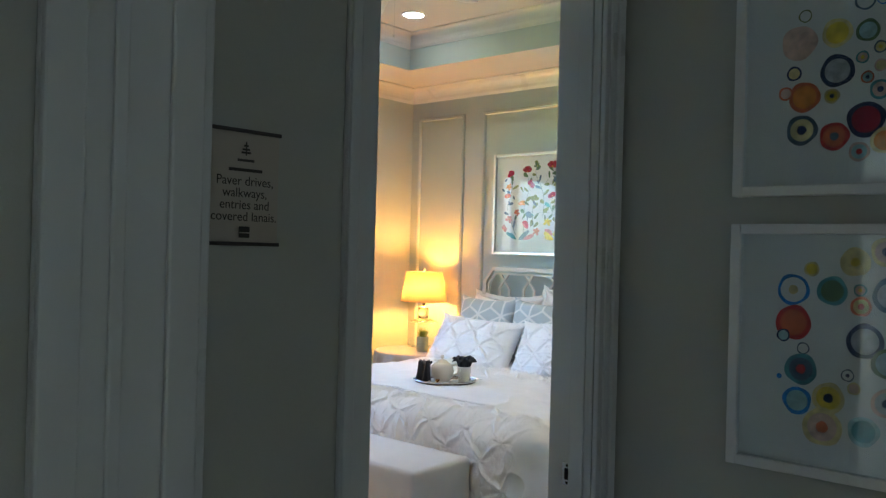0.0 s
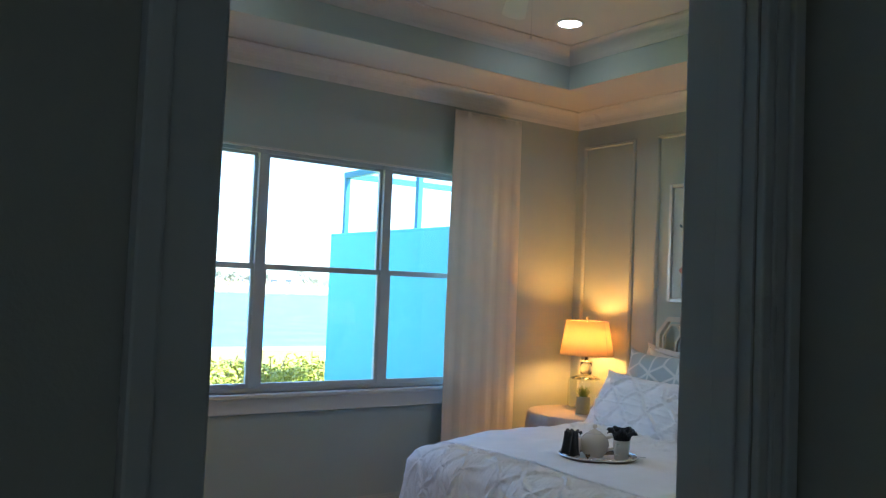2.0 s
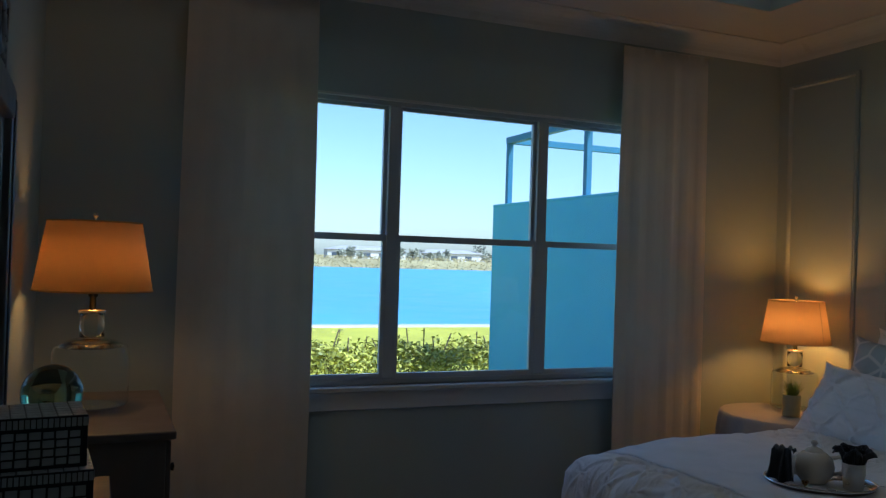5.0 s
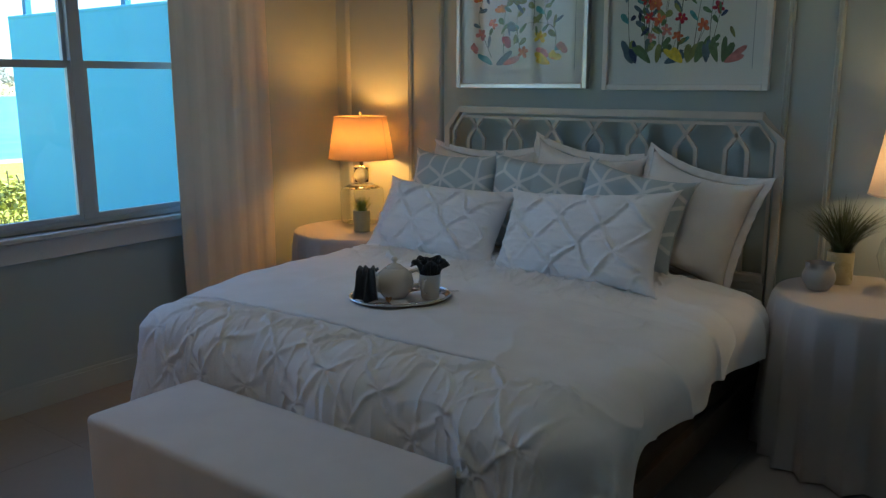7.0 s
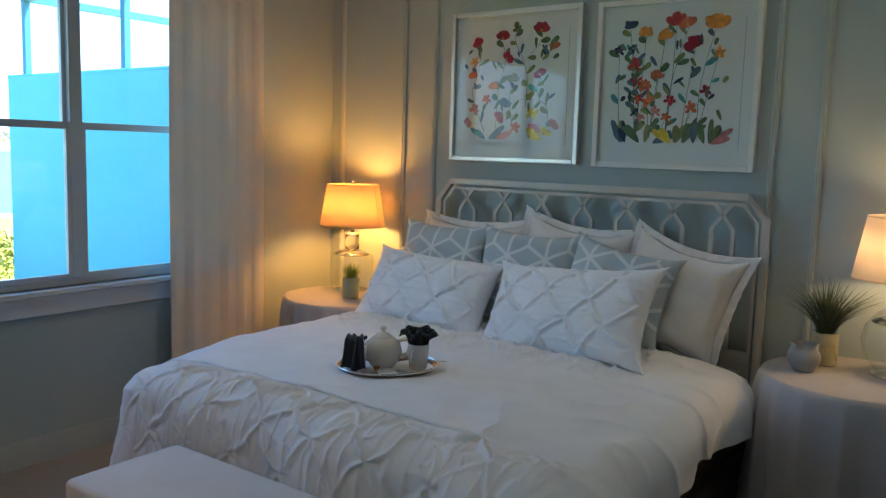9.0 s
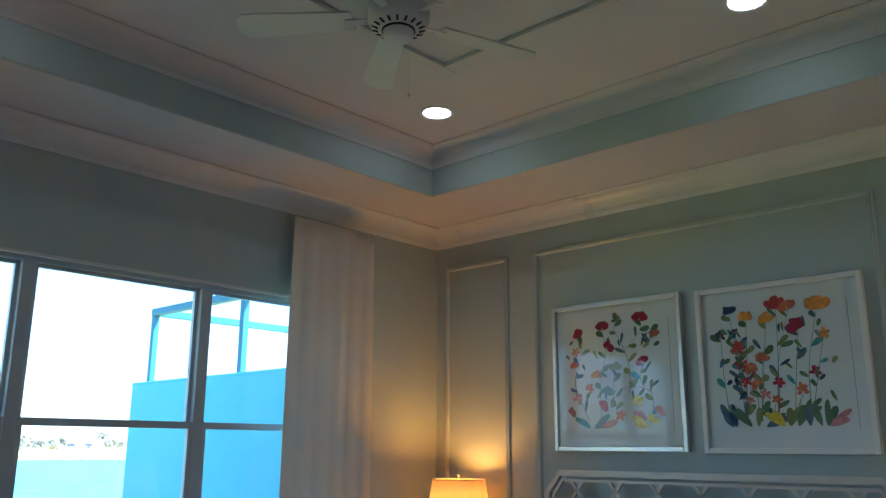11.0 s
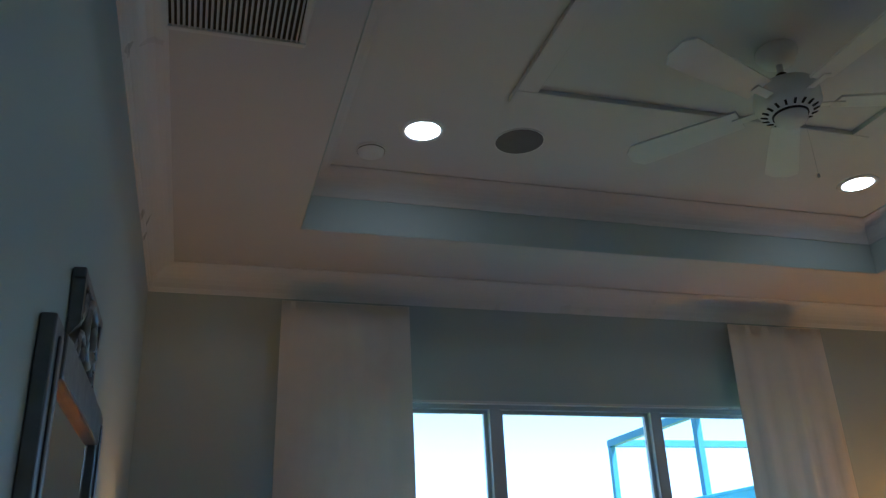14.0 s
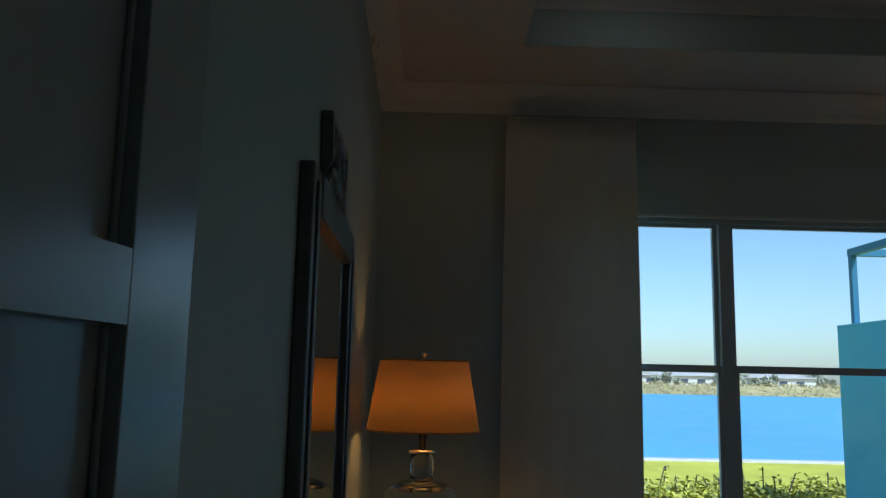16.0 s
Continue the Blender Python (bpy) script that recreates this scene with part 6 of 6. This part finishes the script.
for x in (0.05, 0.44):
    for y in (-0.37, 0.37):
        part("foot", box_bm(x - 0.03, x + 0.03, y - 0.03, y + 0.03, 0, 0.09, 0.005), chest_paint, chest)
console = thing("console_table", (-4.45, -2.3, 0), "narrow dark wooden console table under the mirror", "console table")
part("top", box_bm(0, 0.30, -0.50, 0.50, 0.90, 0.93, 0.004), dark_wood, console)
part("apron", box_bm(0.02, 0.28, -0.47, 0.47, 0.82, 0.90, 0.003), dark_wood, console)
for x in (0.035, 0.265):
    for y in (-0.46, 0.46):
        part("leg", box_bm(x - 0.02, x + 0.02, y - 0.02, y + 0.02, 0, 0.82, 0.003), dark_wood, console)

inlay_pale = material("inlay_pale", (0.42, 0.44, 0.44), 0.3, spread=0.12, scale=60, piece=0.12)
inlay_dark = material("inlay_dark", (0.012, 0.016, 0.022), 0.35, spread=0.1)


def inlay_box(at, w, d, h, label, rows, cols, rz):
    ob = thing("inlay_box", at, label, "decorative box", "stacked inlay boxes", rz)
    part("body", box_bm(-w / 2, w / 2, -d / 2, d / 2, 0, h, 0.002), inlay_dark, ob)
    shapes = {}

    def chip(face, a0, a1, b0, b1, name="inlay"):
        key = (face, round(a1 - a0, 4), round(b1 - b0, 4))
        if key not in shapes:
            ha, hb2 = (a1 - a0) / 2, (b1 - b0) / 2
            if face == "front":
                shapes[key] = mesh_of("inlay", box_bm(-ha, ha, -0.001, 0.0, -hb2, hb2), inlay_pale)
            elif face == "side":
                shapes[key] = mesh_of("inlay", box_bm(0.0, 0.001, -ha, ha, -hb2, hb2), inlay_pale)
            else:
                shapes[key] = mesh_of("inlay", box_bm(-ha, ha, -hb2, hb2, 0.0, 0.001), inlay_pale)
        o = new("inlay", shapes[key])
        o.parent = ob
        ca, cb = (a0 + a1) / 2, (b0 + b1) / 2
        o.location = (ca, -d / 2, cb) if face == "front" else (w / 2, ca, cb) if face == "side" else (ca, cb, h)

    for face, span in (("front", w), ("side", d)):
        n = int(span / 0.0105)
        st = span / n
        for k in range(n):
            chip(face, -span / 2 + k * st + 0.0012, -span / 2 + (k + 1) * st - 0.0012, h - 0.022, h - 0.004)
        m0 = span / 2 - 0.012
        st = 2 * m0 / cols
        sv = (h - 0.034) / rows
        for i in range(cols):
            for j in range(rows):
                g = 0.0016 if (i + j) % 2 else 0.0026
                chip(face, -m0 + i * st + g, -m0 + (i + 1) * st - g, 0.006 + j * sv + g, 0.006 + (j + 1) * sv - g)
    st, sv = w / cols, d / cols
    for i in range(cols):
        for j in range(cols):
            chip("top", -w / 2 + i * st + 0.0016, -w / 2 + (i + 1) * st - 0.0016, -d / 2 + j * sv + 0.0016, -d / 2 + (j + 1) * sv - 0.0016)
    return ob


BXX, BXY = -4.30, -2.30
inlay_box((BXX, BXY, 0.931), 0.20, 0.20, 0.166, "large dark box inlaid with pale mosaic on the console", 5, 7, 4)
inlay_box((BXX - 0.002, BXY + 0.004, 1.099), 0.172, 0.165, 0.106, "small dark box inlaid with pale mosaic, stacked on another", 4, 6, 6)
ball = thing("glass_ball", (BXX + 0.012, BXY + 0.19, 0.931), "green-tinted clear glass ball on a dark turned stand", "glass ball")
ball_glass = thick_glass("ball_glass", (0.42, 0.60, 0.40))
part("sphere", lathe_bm([(0.068 * math.sin(math.pi * k / 20), 0.278 - 0.068 * math.cos(math.pi * k / 20)) for k in range(21)], 32), ball_glass, ball, smooth=True)
part("stand", lathe_bm([(0, 0), (0.06, 0), (0.062, 0.012), (0.03, 0.03), (0.016, 0.08), (0.02, 0.13), (0.014, 0.17), (0.034, 0.214), (0.03, 0.216), (0, 0.212)], 24), bronze, ball, smooth=True)

mirror_frame_mat = material("mirror_frame_mat", (0.20, 0.20, 0.21), 0.35, 0.6, spread=0.15, scale=25, bump=0.15, bump_scale=60)
mir = thing("wall_mirror", (WX + 0.001, -2.05, 0), "pewter-framed wall mirror with a carved fretwork crest", "mirror")
MW, MZ0, MZ1, FW = 0.90, 0.97, 1.985, 0.10
for s in (-1, 1):
    y0, y1 = sorted((s * MW / 2, s * (MW / 2 - FW)))
    st = part("frame_stile", box_bm(0, 0.028, y0, y1, MZ0, MZ1, 0.004), mirror_frame_mat, mir)
    y0, y1 = sorted((s * (MW / 2 - FW * 0.35), s * (MW / 2 - FW * 0.65)))
    part("bead", box_bm(0.0275, 0.034, y0, y1, MZ0 + 0.03, MZ1 - 0.03, 0.004), mirror_frame_mat, st)
part("frame_rail", box_bm(0, 0.034, -MW / 2 + FW, MW / 2 - FW, MZ0, MZ0 + FW, 0.006), mirror_frame_mat, mir)
part("frame_rail", box_bm(0, 0.034, -MW / 2 + FW, MW / 2 - FW, MZ1 - 0.09, MZ1 - 0.005, 0.006), mirror_frame_mat, mir)
part("mirror_glass", box_bm(0.010, 0.016, -MW / 2 + FW, MW / 2 - FW, MZ0 + FW, MZ1 - 0.09), mirror_face, mir, "clear mirror glass")


def arc(cy, cz, r, a0, a1, n=14):
    return [(0.018, cy + r * math.cos(radians(a0 + (a1 - a0) * k / n)), cz + r * math.sin(radians(a0 + (a1 - a0) * k / n))) for k in range(n + 1)]


for s in (-1, 1):
    # the crest's outer post curls outward at its foot
    post = [(0.014, s * y, z) for y, z in ((0.172, MZ1 + 0.18), (0.168, MZ1 + 0.13), (0.160, MZ1 + 0.07), (0.166, MZ1 + 0.03), (0.195, MZ1 + 0.006), (0.235, MZ1 + 0.004))]
    part("crest_post", tube_bm(post, lambda t: 0.019 - 0.005 * t, 4, square=True), mirror_frame_mat, mir)
    part("crest_scroll", tube_bm([(x, s * y, z) for x, y, z in arc(0.105, MZ1 + 0.028, 0.034, 200, -60)], lambda t: 0.013 - 0.003 * t, 10), mirror_frame_mat, mir, smooth=True)
    part("crest_curve", tube_bm([(x, s * y, z) for x, y, z in arc(0.175, MZ1 + 0.165, 0.085, 185, 262)], 0.011, 8), mirror_frame_mat, mir, smooth=True)
part("crest_ring", tube_bm(arc(0.0, MZ1 + 0.092, 0.066, 0, 345, 28), 0.016, 10, closed=True), mirror_frame_mat, mir, smooth=True)
part("crest_boss", lathe_bm([(0, -0.012), (0.03, -0.012), (0.026, 0.004), (0.014, 0.010), (0, 0.012)], 20), mirror_frame_mat, mir, smooth=True).matrix_basis = pose(0.014, 0, MZ1 + 0.092, 0, 90, 0)
part("crest_rail", box_bm(0.002, 0.028, -0.190, 0.190, MZ1 + 0.160, MZ1 + 0.183, 0.004), mirror_frame_mat, mir)
part("crest_base", box_bm(0.002, 0.026, -0.26, 0.26, MZ1 - 0.006, MZ1 + 0.014, 0.004), mirror_frame_mat, mir)

# loose lamp lead on the floor by the curtain
lead = tagged(part("power_lead", tube_bm([(-3.75, -0.22, 0.006), (-3.62, -0.30, 0.006), (-3.5, -0.26, 0.006), (-3.38, -0.20, 0.006), (-3.2, -0.16, 0.006)], 0.004, 6), bronze, smooth=True), "thin dark power lead lying on the floor", "power lead")

# ---- floor tiles ----
TS, GAP = 0.60, 0.0014
tile_me = mesh_of("tile", box_bm(-TS / 2 + GAP / 2, TS / 2 - GAP / 2, -TS / 2 + GAP / 2, TS / 2 - GAP / 2, -0.012, 0.0, 0.0012), tile_stone)
for i in range(12):
    for j in range(12):
        cx, cy = -0.3 - TS * i + 0.12, -0.3 - TS * j + 0.05
        if (cy < -4.5 and cx > -3.2) or (cy > -2.0 and cx < -4.6):
            continue
        t = new("tile", tile_me)
        t.parent = floor
        t.location = (cx, cy, -0.0005)
